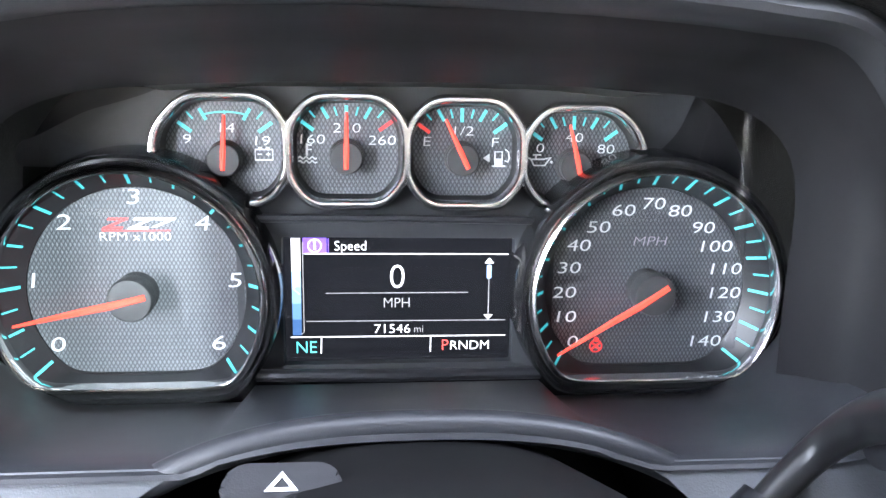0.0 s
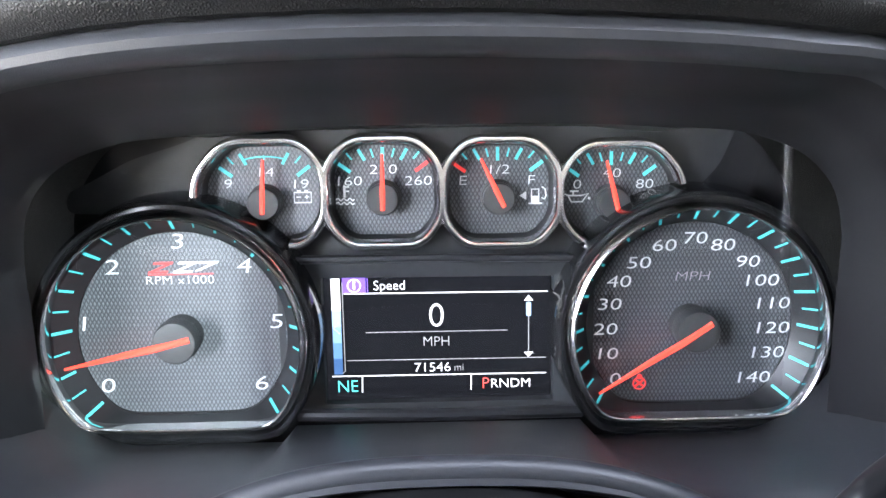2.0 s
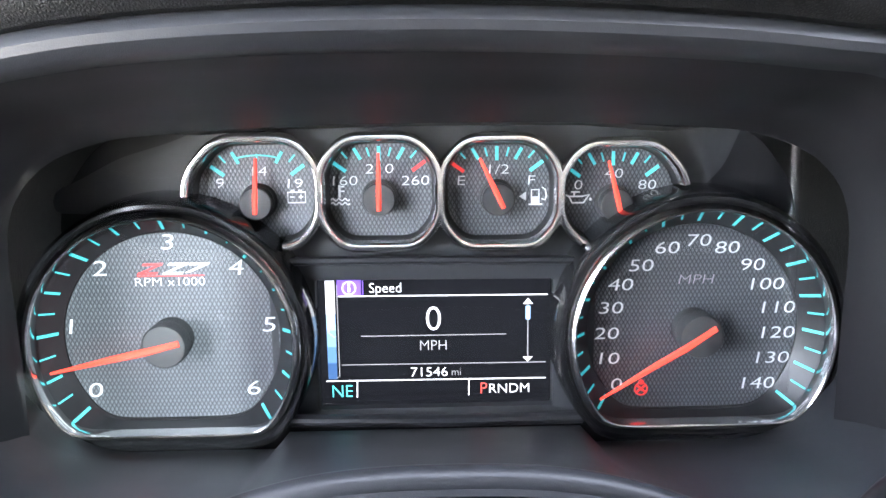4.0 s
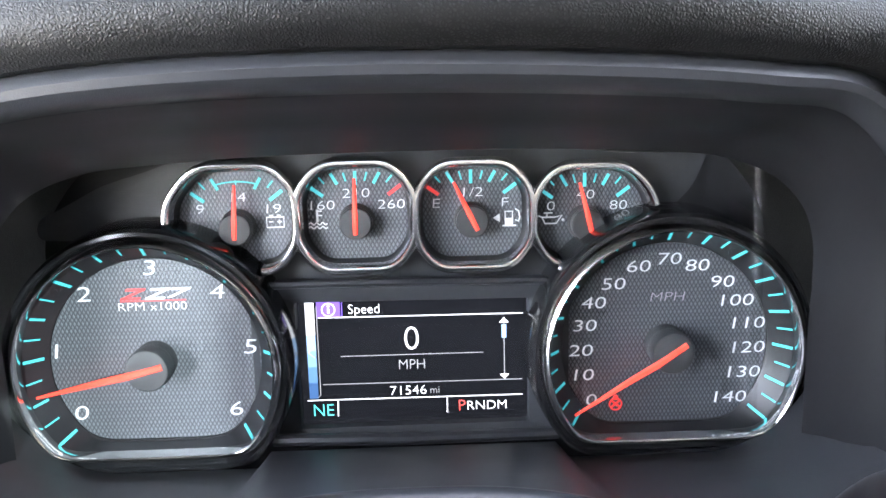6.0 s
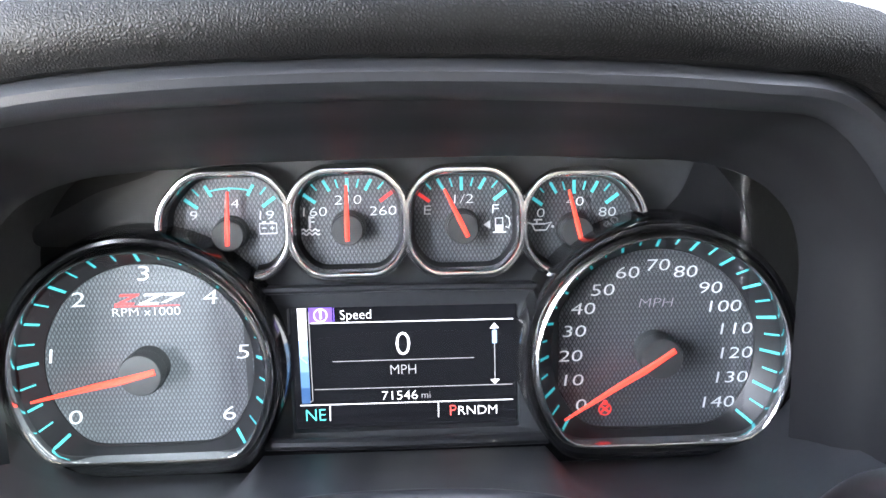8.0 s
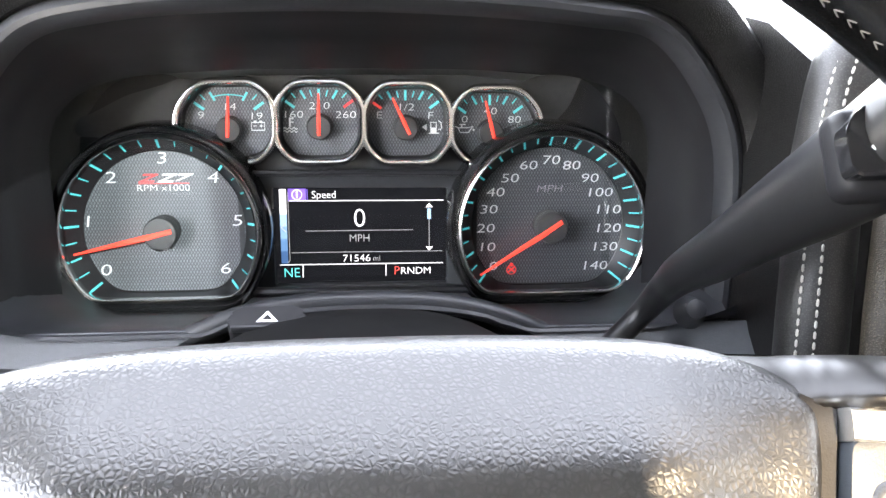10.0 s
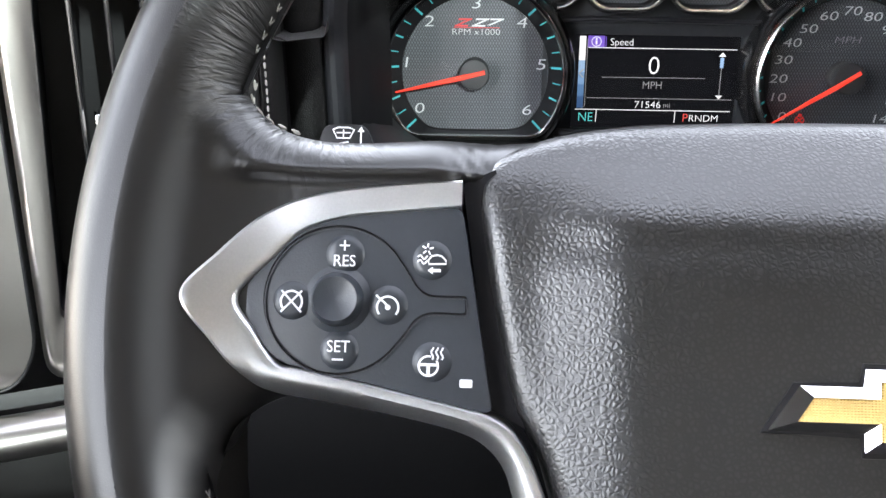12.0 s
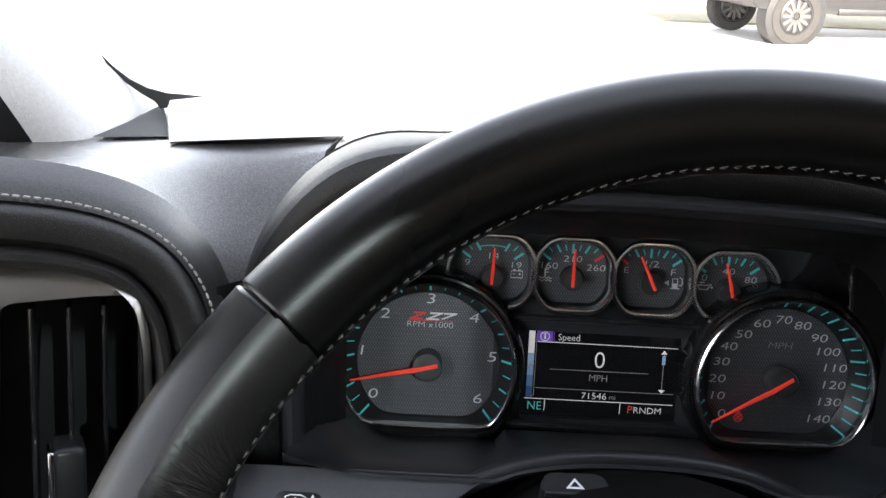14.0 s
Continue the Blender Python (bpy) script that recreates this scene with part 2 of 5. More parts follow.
M_CLOTH = material("cab_lining", (0.03, 0.03, 0.03), 0.9, bump=0.3, bump_scale=700)
# Black leather; the brown is warm sunlight painted into its colour.
M_SUNLEATHER = material("sun_browned_leather", (0.075, 0.062, 0.045), 0.42, bump=0.35, bump_scale=1000, cells=True)
M_REAR = material("tan_rear_lining", (0.11, 0.097, 0.083), 0.9, bump=0.3, bump_scale=700)
M_HEADLINER = material("grey_headliner", (0.10, 0.098, 0.094), 0.9, bump=0.3, bump_scale=700)
M_CARPET = material("dark_carpet", (0.05, 0.05, 0.05), 0.95, bump=0.5, bump_scale=500)
M_CONCRETE = material("pale_concrete", (0.52, 0.50, 0.47), 0.85, spread=0.15, grain=30, coarse=0.6, bump=0.3, bump_scale=40)
M_GRASS = material("dry_grass", (0.24, 0.22, 0.15), 0.9, spread=0.3, grain=20, coarse=1.0)
M_CARPAINT = material("dark_car_paint", (0.006, 0.006, 0.007), 0.4, coat=0.2, grain=8, coarse=2)
M_TYRE = material("tyre_rubber", (0.016, 0.015, 0.014), 0.9, bump=0.4, bump_scale=60)
M_WHEELGREY = material("dark_grey_wheel_paint", (0.03, 0.03, 0.03), 0.5, 0.0, grain=8, coarse=2)
M_FRIT = material("black_glass_border", (0.01, 0.01, 0.01), 0.3)
M_GLASS = glass("clear_glass")
M_PAPER = material("white_paper", (0.82, 0.82, 0.80), 0.7, spread=0.03)
# Rough glass of the strip that imitates a reflection on the lens.
M_LENSSTREAK = glass("lens_streak", see=0.9, rough=0.6)
M_LENS = glass("clear_lens", see=0.97, bare=0.022)
# Tints of the added rear panes set their light's strength and warmth.
M_WARMGEL = glass("warm_gel_glass", (1.0, 0.94, 0.84), 0.34)
M_TINT = glass("tinted_glass", (0.82, 0.93, 1.0), 0.18)


# ---- building helpers ----
def thing(name, m, label, category, group="", kind=""):
    ob = new(name)
    ob.matrix_world = m
    ob.empty_display_size = 0.02
    return tagged(ob, label, category, group, kind)


def mesh_of(name, bm, mat, angle=32):
    bmesh.ops.transform(bm, matrix=MM, verts=bm.verts)
    bmesh.ops.recalc_face_normals(bm, faces=bm.faces)
    me = bpy.data.meshes.new(name)
    bm.to_mesh(me)
    bm.free()
    me.shade_smooth()
    me.set_sharp_from_angle(angle=radians(angle))
    me.materials.append(mat)
    return me


def part(name, bm, mat, parent, label="", angle=32, m=None):
    """One mesh object, in millimetres of its parent's frame."""
    ob = new(name, mesh_of(name, bm, mat, angle))
    ob.parent = parent
    if m is not None:
        ob.matrix_local = m
    return tagged(ob, label)


def loft(loops, closed=True, cap0=False, cap1=False, bm=None):
    bm = bm or bmesh.new()
    rows = [[bm.verts.new(p) for p in loop] for loop in loops]
    n = len(rows[0])
    for a, b in zip(rows, rows[1:]):
        for i in range(n if closed else n - 1):
            j = (i + 1) % n
            bm.faces.new((a[i], a[j], b[j], b[i]))
    if cap0:
        bm.faces.new(rows[0])
    if cap1:
        bm.faces.new(rows[-1][::-1])
    return bm


def soft_outline(circle, top=None, bottom=None, left=None, right=None, p=14, n=96, slant=()):
    """Polar outline of a circle cut by flats, with soft corners: (cos, sin, r) in the x-z plane."""
    rows = []
    for k in range(n):
        a = 2 * math.pi * (k + 0.5) / n
        c, s = math.cos(a), math.sin(a)
        v = circle ** -p
        for flat, w in ((top, s), (bottom, -s), (left, -c), (right, c)):
            if flat and w > 0.05:
                v += (flat / w) ** -p
        for ang, flat in slant:
            w = math.cos(a - radians(ang))
            if w > 0.05:
                v += (flat / w) ** -p
        rows.append((c, s, v ** (-1 / p)))
    return rows


def ringed(outline, cx, cz, steps, **kw):
    """Loops of an outline, each grown by d and set at depth y."""
    return loft([[(cx + (r + d) * c, y, cz + (r + d) * s) for c, s, r in outline] for d, y in steps], **kw)


def flat_of(outline, cx, cz, d, y, back):
    return ringed(outline, cx, cz, [(d, y), (d, back)], cap0=True, cap1=True)


def prism(points, y0, y1, bevel=0.0):
    """A plate with an outline in x and z, from y0 to y1."""
    bm = loft([[(x, y0, z) for x, z in points], [(x, y1, z) for x, z in points]], cap0=True, cap1=True)
    if bevel:
        edges = [e for e in bm.edges if all(abs(v.co.y - y0) < 1e-6 for v in e.verts)]
        bmesh.ops.bevel(bm, geom=edges, offset=bevel, segments=2, profile=0.6, affect="EDGES")
    return bm


def box(x0, x1, y0, y1, z0, z1, bevel=0.0, segments=2, bm=None):
    own = bmesh.new()
    bmesh.ops.create_cube(own, size=1.0)
    for v in own.verts:
        v.co = ((x0 + x1) / 2 + v.co.x * (x1 - x0), (y0 + y1) / 2 + v.co.y * (y1 - y0), (z0 + z1) / 2 + v.co.z * (z1 - z0))
    if bevel:
        bmesh.ops.bevel(own, geom=own.edges[:], offset=bevel, segments=segments, profile=0.5, affect="EDGES")
    return own


def rounded(x0, x1, z0, z1, r, n=6):
    pts = []
    for cx, cz, a0 in ((x1 - r, z1 - r, 0), (x0 + r, z1 - r, 90), (x0 + r, z0 + r, 180), (x1 - r, z0 + r, 270)):
        for k in range(n + 1):
            a = radians(a0 + 90 * k / n)
            pts.append((cx + r * math.cos(a), cz + r * math.sin(a)))
    return pts


def rounded_poly(points, r, n=6):
    """A polygon with its corners rounded."""
    pts, count = [], len(points)
    for i in range(count):
        a, b, c = (Vector(points[(i + k) % count]) for k in (-1, 0, 1))
        rr = min(r, (a - b).length * 0.45, (c - b).length * 0.45)
        s, e = b + (a - b).normalized() * rr, b + (c - b).normalized() * rr
        for k in range(n + 1):
            u = k / n
            pts.append(tuple(s * (1 - u) ** 2 + b * 2 * u * (1 - u) + e * u * u))
    return pts


def smooth_path(points, count, closed=False):
    """Points along a Catmull-Rom curve through the given ones."""
    pts = [Vector(p) for p in points]
    n = len(pts)
    out = []
    spans = n if closed else n - 1
    for k in range(count):
        u = k * spans / count if closed else k * spans / (count - 1)
        i = min(int(u), spans - 1)
        f = u - i
        get = (lambda j: pts[j % n]) if closed else (lambda j: pts[max(0, min(n - 1, j))])
        a, b, c, d = get(i - 1), get(i), get(i + 1), get(i + 2)
        out.append(0.5 * (2 * b + (c - a) * f + (2 * a - 5 * b + 4 * c - d) * f * f + (3 * b - a - 3 * c + d) * f ** 3))
    return out


def tube(path, radius, sides=16, closed=False, flat=1.0, up=(0, 0, 1), caps=True):
    """A tube along a path; radius is a number or a function of 0..1; flat squeezes it along up."""
    path = [Vector(p) for p in path]
    n, loops = len(path), []
    for i, p in enumerate(path):
        a = path[(i - 1) % n] if closed or i else p
        b = path[(i + 1) % n] if closed or i < n - 1 else p
        t = (b - a).normalized()
        side = t.cross(Vector(up))
        side = side.normalized() if side.length > 1e-4 else t.orthogonal().normalized()
        top = side.cross(t)
        r = radius(i / (n - 1)) if callable(radius) else radius
        loops.append([p + (side * math.cos(2 * math.pi * k / sides) + top * flat * math.sin(2 * math.pi * k / sides)) * r for k in range(sides)])
    if closed:
        loops.append(loops[0])
    bm = loft(loops, cap0=caps and not closed, cap1=caps and not closed)
    if closed:
        bmesh.ops.remove_doubles(bm, verts=bm.verts, dist=1e-4)
    return bm


def disc(cx, cz, r, y0, y1, n=32, bevel=0.0):
    return prism([(cx + r * math.cos(2 * math.pi * k / n), cz + r * math.sin(2 * math.pi * k / n)) for k in range(n)], y0, y1, bevel)


def lettering(text, size, shear=0.0, thick=0.12, stretch=1.0, thin=0.0):
    """Words as a flat mesh facing the driver, centred on the origin; size is the height of a capital."""
    cu = bpy.data.curves.new("words", "FONT")
    cu.body, cu.size, cu.shear, cu.extrude = text, size / 0.69, shear, thick / 2
    cu.align_x, cu.resolution_u, cu.offset = "CENTER", 3, -thin
    ob = bpy.data.objects.new("words", cu)
    scene.collection.objects.link(ob)
    me = bpy.data.meshes.new_from_object(ob.evaluated_get(bpy.context.evaluated_depsgraph_get()))
    bpy.data.objects.remove(ob)
    bm = bmesh.new()
    bm.from_mesh(me)
    bpy.data.meshes.remove(me)
    for v in bm.verts:
        x, y, z = v.co
        v.co = (x * stretch, -z, y - size / 2)
    return bm


def shifted(bm, x, y, z, turn=0.0):
    bmesh.ops.transform(bm, matrix=Matrix.Translation((x, y, z)) @ Matrix.Rotation(turn, 4, "Y"), verts=bm.verts)
    return bm


def merged(*bms):
    whole = bms[0]
    for b in bms[1:]:
        me = bpy.data.meshes.new("piece")
        b.to_mesh(me)
        b.free()
        whole.from_mesh(me)
        bpy.data.meshes.remove(me)
    return whole


def bar(x0, z0, x1, z1, w, y, thick=0.3):
    """A thin straight stroke on a face."""
    a, b = Vector((x0, z0)), Vector((x1, z1))
    n = (b - a).normalized().orthogonal() * w / 2
    return prism([tuple(a + n), tuple(a - n), tuple(b - n), tuple(b + n)], y - thick, y)


def stroke(points, w, y, thick=0.3):
    """A bent stroke on a face."""
    pts = [Vector(p) for p in points]
    left, right = [], []
    for i, p in enumerate(pts):
        d = (pts[min(i + 1, len(pts) - 1)] - pts[max(i - 1, 0)]).normalized()
        n = Vector((-d.y, d.x)) * w / 2
        left.append(p + n)
        right.append(p - n)
    rows = [[(q.x, y - thick, q.y) for q in left], [(q.x, y - thick, q.y) for q in right], [(q.x, y, q.y) for q in right], [(q.x, y, q.y) for q in left]]
    return loft(rows + [rows[0]], closed=False)


def arc(cx, cz, r, a0, a1, n=16):
    return [(cx + r * math.cos(radians(a0 + (a1 - a0) * k / n)), cz + r * math.sin(radians(a0 + (a1 - a0) * k / n))) for k in range(n + 1)]


def stitches(path, length=3.0, gap=1.3, r=0.45, lean=0.0, side=None):
    """A row of short thread stitches along a path."""
    bm = bmesh.new()
    pts = [Vector(p) for p in path]
    run, goal = 0.0, 0.0
    for a, b in zip(pts, pts[1:]):
        seg = (b - a).length
        while goal <= run + seg:
            p = a.lerp(b, (goal - run) / seg)
            d = (b - a).normalized()
            if side is not None:
                d = (d + Vector(side) * lean).normalized()
            o = d.orthogonal().normalized()
            q = d.cross(o)
            rings = []
            for u, rr in ((-0.5, 0.35), (-0.3, 1.0), (0.3, 1.0), (0.5, 0.35)):
                c = p + d * length * u
                rings.append([c + (o * math.cos(k * math.pi / 3) + q * math.sin(k * math.pi / 3)) * r * rr for k in range(6)])
            loft(rings, cap0=True, cap1=True, bm=bm)
            goal += length + gap
        run += seg
    return bm


# ---- the ground and the parked truck ahead ----
def setting(name, bm, mat, label, category, m=None, kind="structure", angle=32):
    ob = new(name, mesh_of(name, bm, mat, angle))
    if m is not None:
        ob.matrix_world = m
    return tagged(ob, label, category, kind=kind)


setting("ground", prism([(-400000, -400000), (400000, -400000), (400000, 400000), (-400000, 400000)], 0, 200), M_CONCRETE, "pale sunlit concrete parking ground", "ground", pose(0, 0, 0, -90))
setting("grass_verge", box(-3000, 30000, 15500, 19000, 0, 40, 15), M_GRASS, "strip of dry grass along the parking ground", "grass", pose(0, 0, 0))


def parked_truck():
    t = thing("pickup_truck", pose(4.78, 12.85, 0, 0, 0, 14), "dark pickup truck with knobbly tyres parked on concrete", "truck")
    side = [(-700, 520), (-780, 700), (-760, 1010), (-500, 1090), (700, 1130), (1100, 1200), (1700, 1760), (3100, 1790), (3350, 1230), (5000, 1200), (5050, 600), (4850, 440), (700, 440)]
    side = rounded_poly(side, 120, 3)
    part("body", prism([(x, z) for x, z in side], -40, 1900, 40), M_CARPAINT, t)
    for x in (0, 3700):
        part("wheel_arch", disc(x, 420, 500, -52, 200, 32, 8), M_BLACK, t, "black wheel arch liner")
        for y0 in (-70, 1650):
            tyre = part("wheel", ringed(soft_outline(410, n=48), x, 410, [(-150, y0 + 30), (-130, y0 + 5), (-25, y0), (0, y0 + 25), (0, y0 + 235), (-25, y0 + 260), (-130, y0 + 255)], cap0=True, cap1=True), M_TYRE, t, "knobbly black tyre")
            part("rim", ringed(soft_outline(255, n=48), x, 410, [(10, y0 + 8), (-15, y0 - 4), (-40, y0 + 30), (-190, y0 + 40), (-215, y0 + 5)], cap1=True), M_BLACK, tyre, "dark silver wheel rim")
            for k in range(12):
                a = k * math.pi / 6
                part("spoke", bar(x + 50 * math.cos(a), 410 + 50 * math.sin(a), x + 235 * math.cos(a), 410 + 235 * math.sin(a), 52, y0 + 24, 20), M_WHEELGREY, tyre)
    part("window", prism(rounded_poly([(1300, 1250), (1800, 1690), (3000, 1710), (3180, 1250)], 60), -44, -41), M_FRIT, t, "dark side window")
    part("sill", box(700, 3000, -60, 20, 430, 530, 20), M_BLACK, t, "black running board")
    return t


parked_truck()


# ---- the cab: plain walls, roof and floor that close it, with windows and added light openings ----
def wall_with_holes(axis_pts, holes, thick, mat, name, label, m):
    """A wall in its own x-z plane; the holes are rectangles x0, x1, z0, z1 side by side."""
    x0, x1, z0, z1 = axis_pts
    pieces, at = [], x0
    for a, b, c, d in sorted(holes):
        pieces += [box(at, a, 0, thick, z0, z1), box(a, b, 0, thick, z0, c), box(a, b, 0, thick, d, z1)]
        at = b
    pieces.append(box(at, x1, 0, thick, z0, z1))
    return setting(name, merged(*pieces), mat, label, "wall", m)


LEFT, RIGHT, REAR, ROOF, NOSE = -470, 1250, -1350, 2110, 560
wall_with_holes((REAR, -75, 500, ROOF), [(-940, -480, 1370, 1900), (-480, -110, 1280, 1900)], 60, M_CLOTH, "wall_left", "plain driver-side wall of the cab with its window opening", pose(LEFT / 1000, 0, 0, 0, 0, 90))
wall_with_holes((REAR, NOSE, 500, ROOF), [(-700, -60, 1400, 1820)], 60, M_CLOTH, "wall_right", "plain passenger-side wall of the cab with its window opening", pose(RIGHT / 1000 + 0.06, 0, 0, 0, 0, 90))
setting("kick_wall", box(LEFT - 60, LEFT, -75, NOSE, 500, 1340, 4), M_CLOTH, "plain low wall beside the dashboard", "wall")
# Unseen openings, sized to throw sun on the rev counter and pad.
wall_with_holes((LEFT - 60, RIGHT + 60, 500, ROOF), [(-330, 20, 1740, 2020), (60, 220, 1930, 2060), (285, 400, 1800, 1935)], 60, M_REAR, "wall_rear", "unseen plain rear wall of the cab with openings that shape the light", pose(0, REAR / 1000 - 0.06, 0))
setting("ceiling", box(LEFT - 60, RIGHT + 60, REAR - 60, -420, ROOF, ROOF + 50, 5), M_HEADLINER, "grey cloth headliner", "ceiling")
# Unseen strip, added to hold windscreen light off the wheel.
header = [(-430, 2105), (-350, 2046), (-335, 2064), (-415, 2125)]
setting("header_blocker", loft([[(x, y, z) for y, z in header] for x in (LEFT - 60, RIGHT + 60)], cap0=True, cap1=True), M_HEADLINER, "unseen grey strip that holds back light from the windscreen", "ceiling trim")
setting("floor", box(LEFT - 60, RIGHT + 60, REAR - 60, NOSE, 450, 500), M_CARPET, "dark carpeted cab floor", "floor")
setting("bulkhead", box(LEFT - 60, RIGHT + 60, NOSE, NOSE + 60, 450, 1365), M_LINING, "black firewall below the windscreen", "wall")
screen = setting("window_1", loft([[(LEFT - 40, NOSE + 40, 1360), (RIGHT + 40, NOSE + 40, 1360)], [(LEFT - 40, -420, ROOF + 20), (RIGHT + 40, -420, ROOF + 20)]], closed=False), M_GLASS, "clear sloping windscreen above the dashboard", "windscreen")
screen.visible_shadow = False
# Unseen panes added in those openings to dim and colour the light.
setting("tach_sun_pane", box(60, 220, REAR - 40, REAR - 36, 1930, 2060), M_TINT, "unseen tinted pane added to let in light from behind", "window")
setting("left_fill_pane", box(-330, 20, REAR - 40, REAR - 36, 1740, 2020), M_TINT, "unseen tinted pane added to let in light from behind", "window")
setting("pad_sun_pane", box(285, 400, REAR - 40, REAR - 36, 1800, 1935), M_WARMGEL, "unseen warm pane added for the sun patch on the airbag cover", "window")

# ---- dashboard ----
dash = thing("dashboard", DASH, "black grained dashboard with a leather-look gauge hood and grey lower panel", "dashboard", kind="structure")


def ease(a, b, v):
    u = max(0.0, min(1.0, (v - a) / (b - a)))
    return u * u * (3 - 2 * u)


def level(y, h):
    """Height in the dash frame of a level line."""
    return h + y * math.tan(radians(TILT))


LIP = [(-170, -92, -60), (-172, -95, 0), (-170, -100, 45), (-157, -106, 74), (-133, -114, 97), (-100, -124, 104.6), (-57, -129, 108.2), (0, -131, 109), (57, -129, 107), (98, -123, 103.8), (131, -113, 98.5), (156, -105, 75), (171, -99, 45), (174, -95, 0), (172, -92, -60)]
lip = smooth_path(LIP, 85)


def outward(path):
    res = []
    for i, p in enumerate(path):
        d = path[min(i + 1, len(path) - 1)] - path[max(i - 1, 0)]
        n = Vector((-d.z, 0, d.x))
        res.append(n.normalized())
    return res


lip_n = outward(lip)


def along_lip(steps):
    flank = lambda p, y: 1 + 0.22 * ease(-85, -150, p.x) * ease(5, 60, y)
    return loft([[p + n * d * flank(p, y) + Vector((0, y, 0)) for p, n in zip(lip, lip_n)] for d, y in steps], closed=False)


part("hood_lip", along_lip([(-7, 18), (-5.2, 7), (-3.5, 2), (-1.2, -0.6), (1.2, -1.2), (3.6, 0), (5, 2.2), (5.5, 5)]), M_SATIN, dash, "satin dark grey edge of the gauge hood")
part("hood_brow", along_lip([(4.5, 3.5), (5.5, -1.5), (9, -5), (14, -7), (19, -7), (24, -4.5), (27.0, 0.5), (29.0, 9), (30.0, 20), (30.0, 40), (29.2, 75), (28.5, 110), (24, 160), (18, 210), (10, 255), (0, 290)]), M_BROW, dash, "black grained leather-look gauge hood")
part("hood_seam", along_lip([(28.4, 70), (30.3, 71.2), (30.3, 73.5), (28.4, 74.6)]), M_BLACK, dash, "raised seam along the hood")
INNER = [(-150, -40, -60), (-150, -40, 0), (-150, -40, 45), (-138, -40, 66), (-116, -40, 76), (-90, -40, 79), (-50, -40, 81), (0, -40, 81.5), (50, -40, 81), (90, -40, 79), (116, -40, 76), (138, -40, 66), (150, -40, 45), (150, -40, 0), (150, -40, -60)]
inner = smooth_path(INNER, 85)
rows = []
for u, sag in ((0, 0), (0.15, -0.3), (0.32, 0.5), (0.37, -0.5), (0.52, -0.8), (0.7, -0.9), (0.86, -0.5), (1, 0)):
    rows.append([(p + Vector((0, 10, 0)) - n * 6).lerp(q, u) + n * sag for p, q, n in zip(lip, inner, lip_n)])
part("hood_lining", loft(rows, closed=False), M_LINING, dash, "matt black inner wall of the gauge hood", angle=70)

# Dash top, level in the cab, from the hood to the windscreen.
def top_z(y):
    return 119 + (0.0875 if y < 0 else 0.14) * y


def front_y(x):
    return float(np.interp(x, (-480, -400, -330, -280, -240, -216, -190, -173, -168, 168, 174, 200, 240, 300, 1260), (-236, -208, -184, -158, -140, -132, -124, -112, 5, 5, -60, -95, -125, -118, -118)))


top_x = list(range(-480, -280, 10)) + list(range(-280, -175, 5)) + [-173, -168] + list(range(-160, 200, 20)) + list(range(200, 1270, 50))
top_rows = []
for u in (0, 0.015, 0.03, 0.05, 0.08, 0.12, 0.16, 0.2, 0.25, 0.3, 0.35, 0.5, 0.75, 1.0):
    row = []
    for x in top_x:
        y = front_y(x) * (1 - u) + 520 * u
        drape = 85 * ease(-262, -190, x) * ease(25, -110, y) if x < -130 else 60 * ease(230, 180, x) * ease(25, -110, y) if x > 171 else 0
        row.append((x, y, top_z(y) - drape - (8 * (1 - min(1, u / 0.1)) ** 2 if x < -262 else 0)))
    top_rows.append(row)
part("dash_top", loft(top_rows, closed=False), M_TOPGLARE, dash, "black grained dashboard top, paled for windscreen glare")
# Lower edge behind the wheel: shelf under the dials, arch over the column.
def arch_z(x):
    u = min(1.0, abs(x - 2) / 96)
    return -19.5 - 26 * u ** 2.6


shelf_x = [-172 + 344 * k / 60 for k in range(61)]
def edge_z(x):
    base = -31.0 if x < 0 else -33.0
    return max(arch_z(x), base) if abs(x) < 100 else base


def cove(x):
    """The shelf sweeps up into the hood's sides."""
    return 46 * max(0.0, (abs(x) - 118) / 54) ** 2.2


rows = []
for y, f in ((-22, 0.0), (-30, 0.12), (-50, 0.35), (-75, 0.68), (-95, 0.93), (-103, 1.0), (-108, 0.99), (-111, 0.93), (-112, 0.84)):
    rows.append([(x, y, (-46 if abs(x) > 58 else -39) * (1 - f) + edge_z(x) * f + cove(x) * max(0.0, 1 - f) ** 0.8) for x in shelf_x])
part("lower_shelf", loft(rows, closed=False), M_SATIN, dash, "satin charcoal shelf sweeping under the dials")
for s in (-1, 1):
    rows = []
    for y, dz in ((-109, 0), (-112, -5), (-120, -13), (-135, -28), (-160, -52), (-180, -85), (-190, -130), (-190, -260)):
        z = edge_z(s * 120) + dz
        x_in = 92 * ((-19.5 - z) / 26) ** 0.385 if z > -44 else max(64, 92 - 0.9 * (-44 - z))
        rows.append([(s * (x_in + (200 - x_in) * k / 10), y, z) for k in range(11)])
    part("knee_panel", loft(rows[:5], closed=False), M_KNEE, dash, "satin grey lower dash panel")
    # The same panel lower down, blackened where it lies in shade.
    part("shaded_knee_panel", loft(rows[4:], closed=False), M_SHADEBLACK, dash, "lower part of the dash panel, blackened for shade")
# Arch rim over the steering column.
arch = [(x, -106, arch_z(x) - 1) for x in [-104 + 208 * k / 48 for k in range(49)]]
arch = [(-112, -112, -95), (-108, -109, -65)] + arch + [(112, -109, -65), (116, -112, -95)]
part("column_arch", tube(smooth_path(arch, 90), 5.0, 12, flat=1.0, up=(0, 1, 0)), M_SATIN, dash, "rounded satin rim arching over the column")
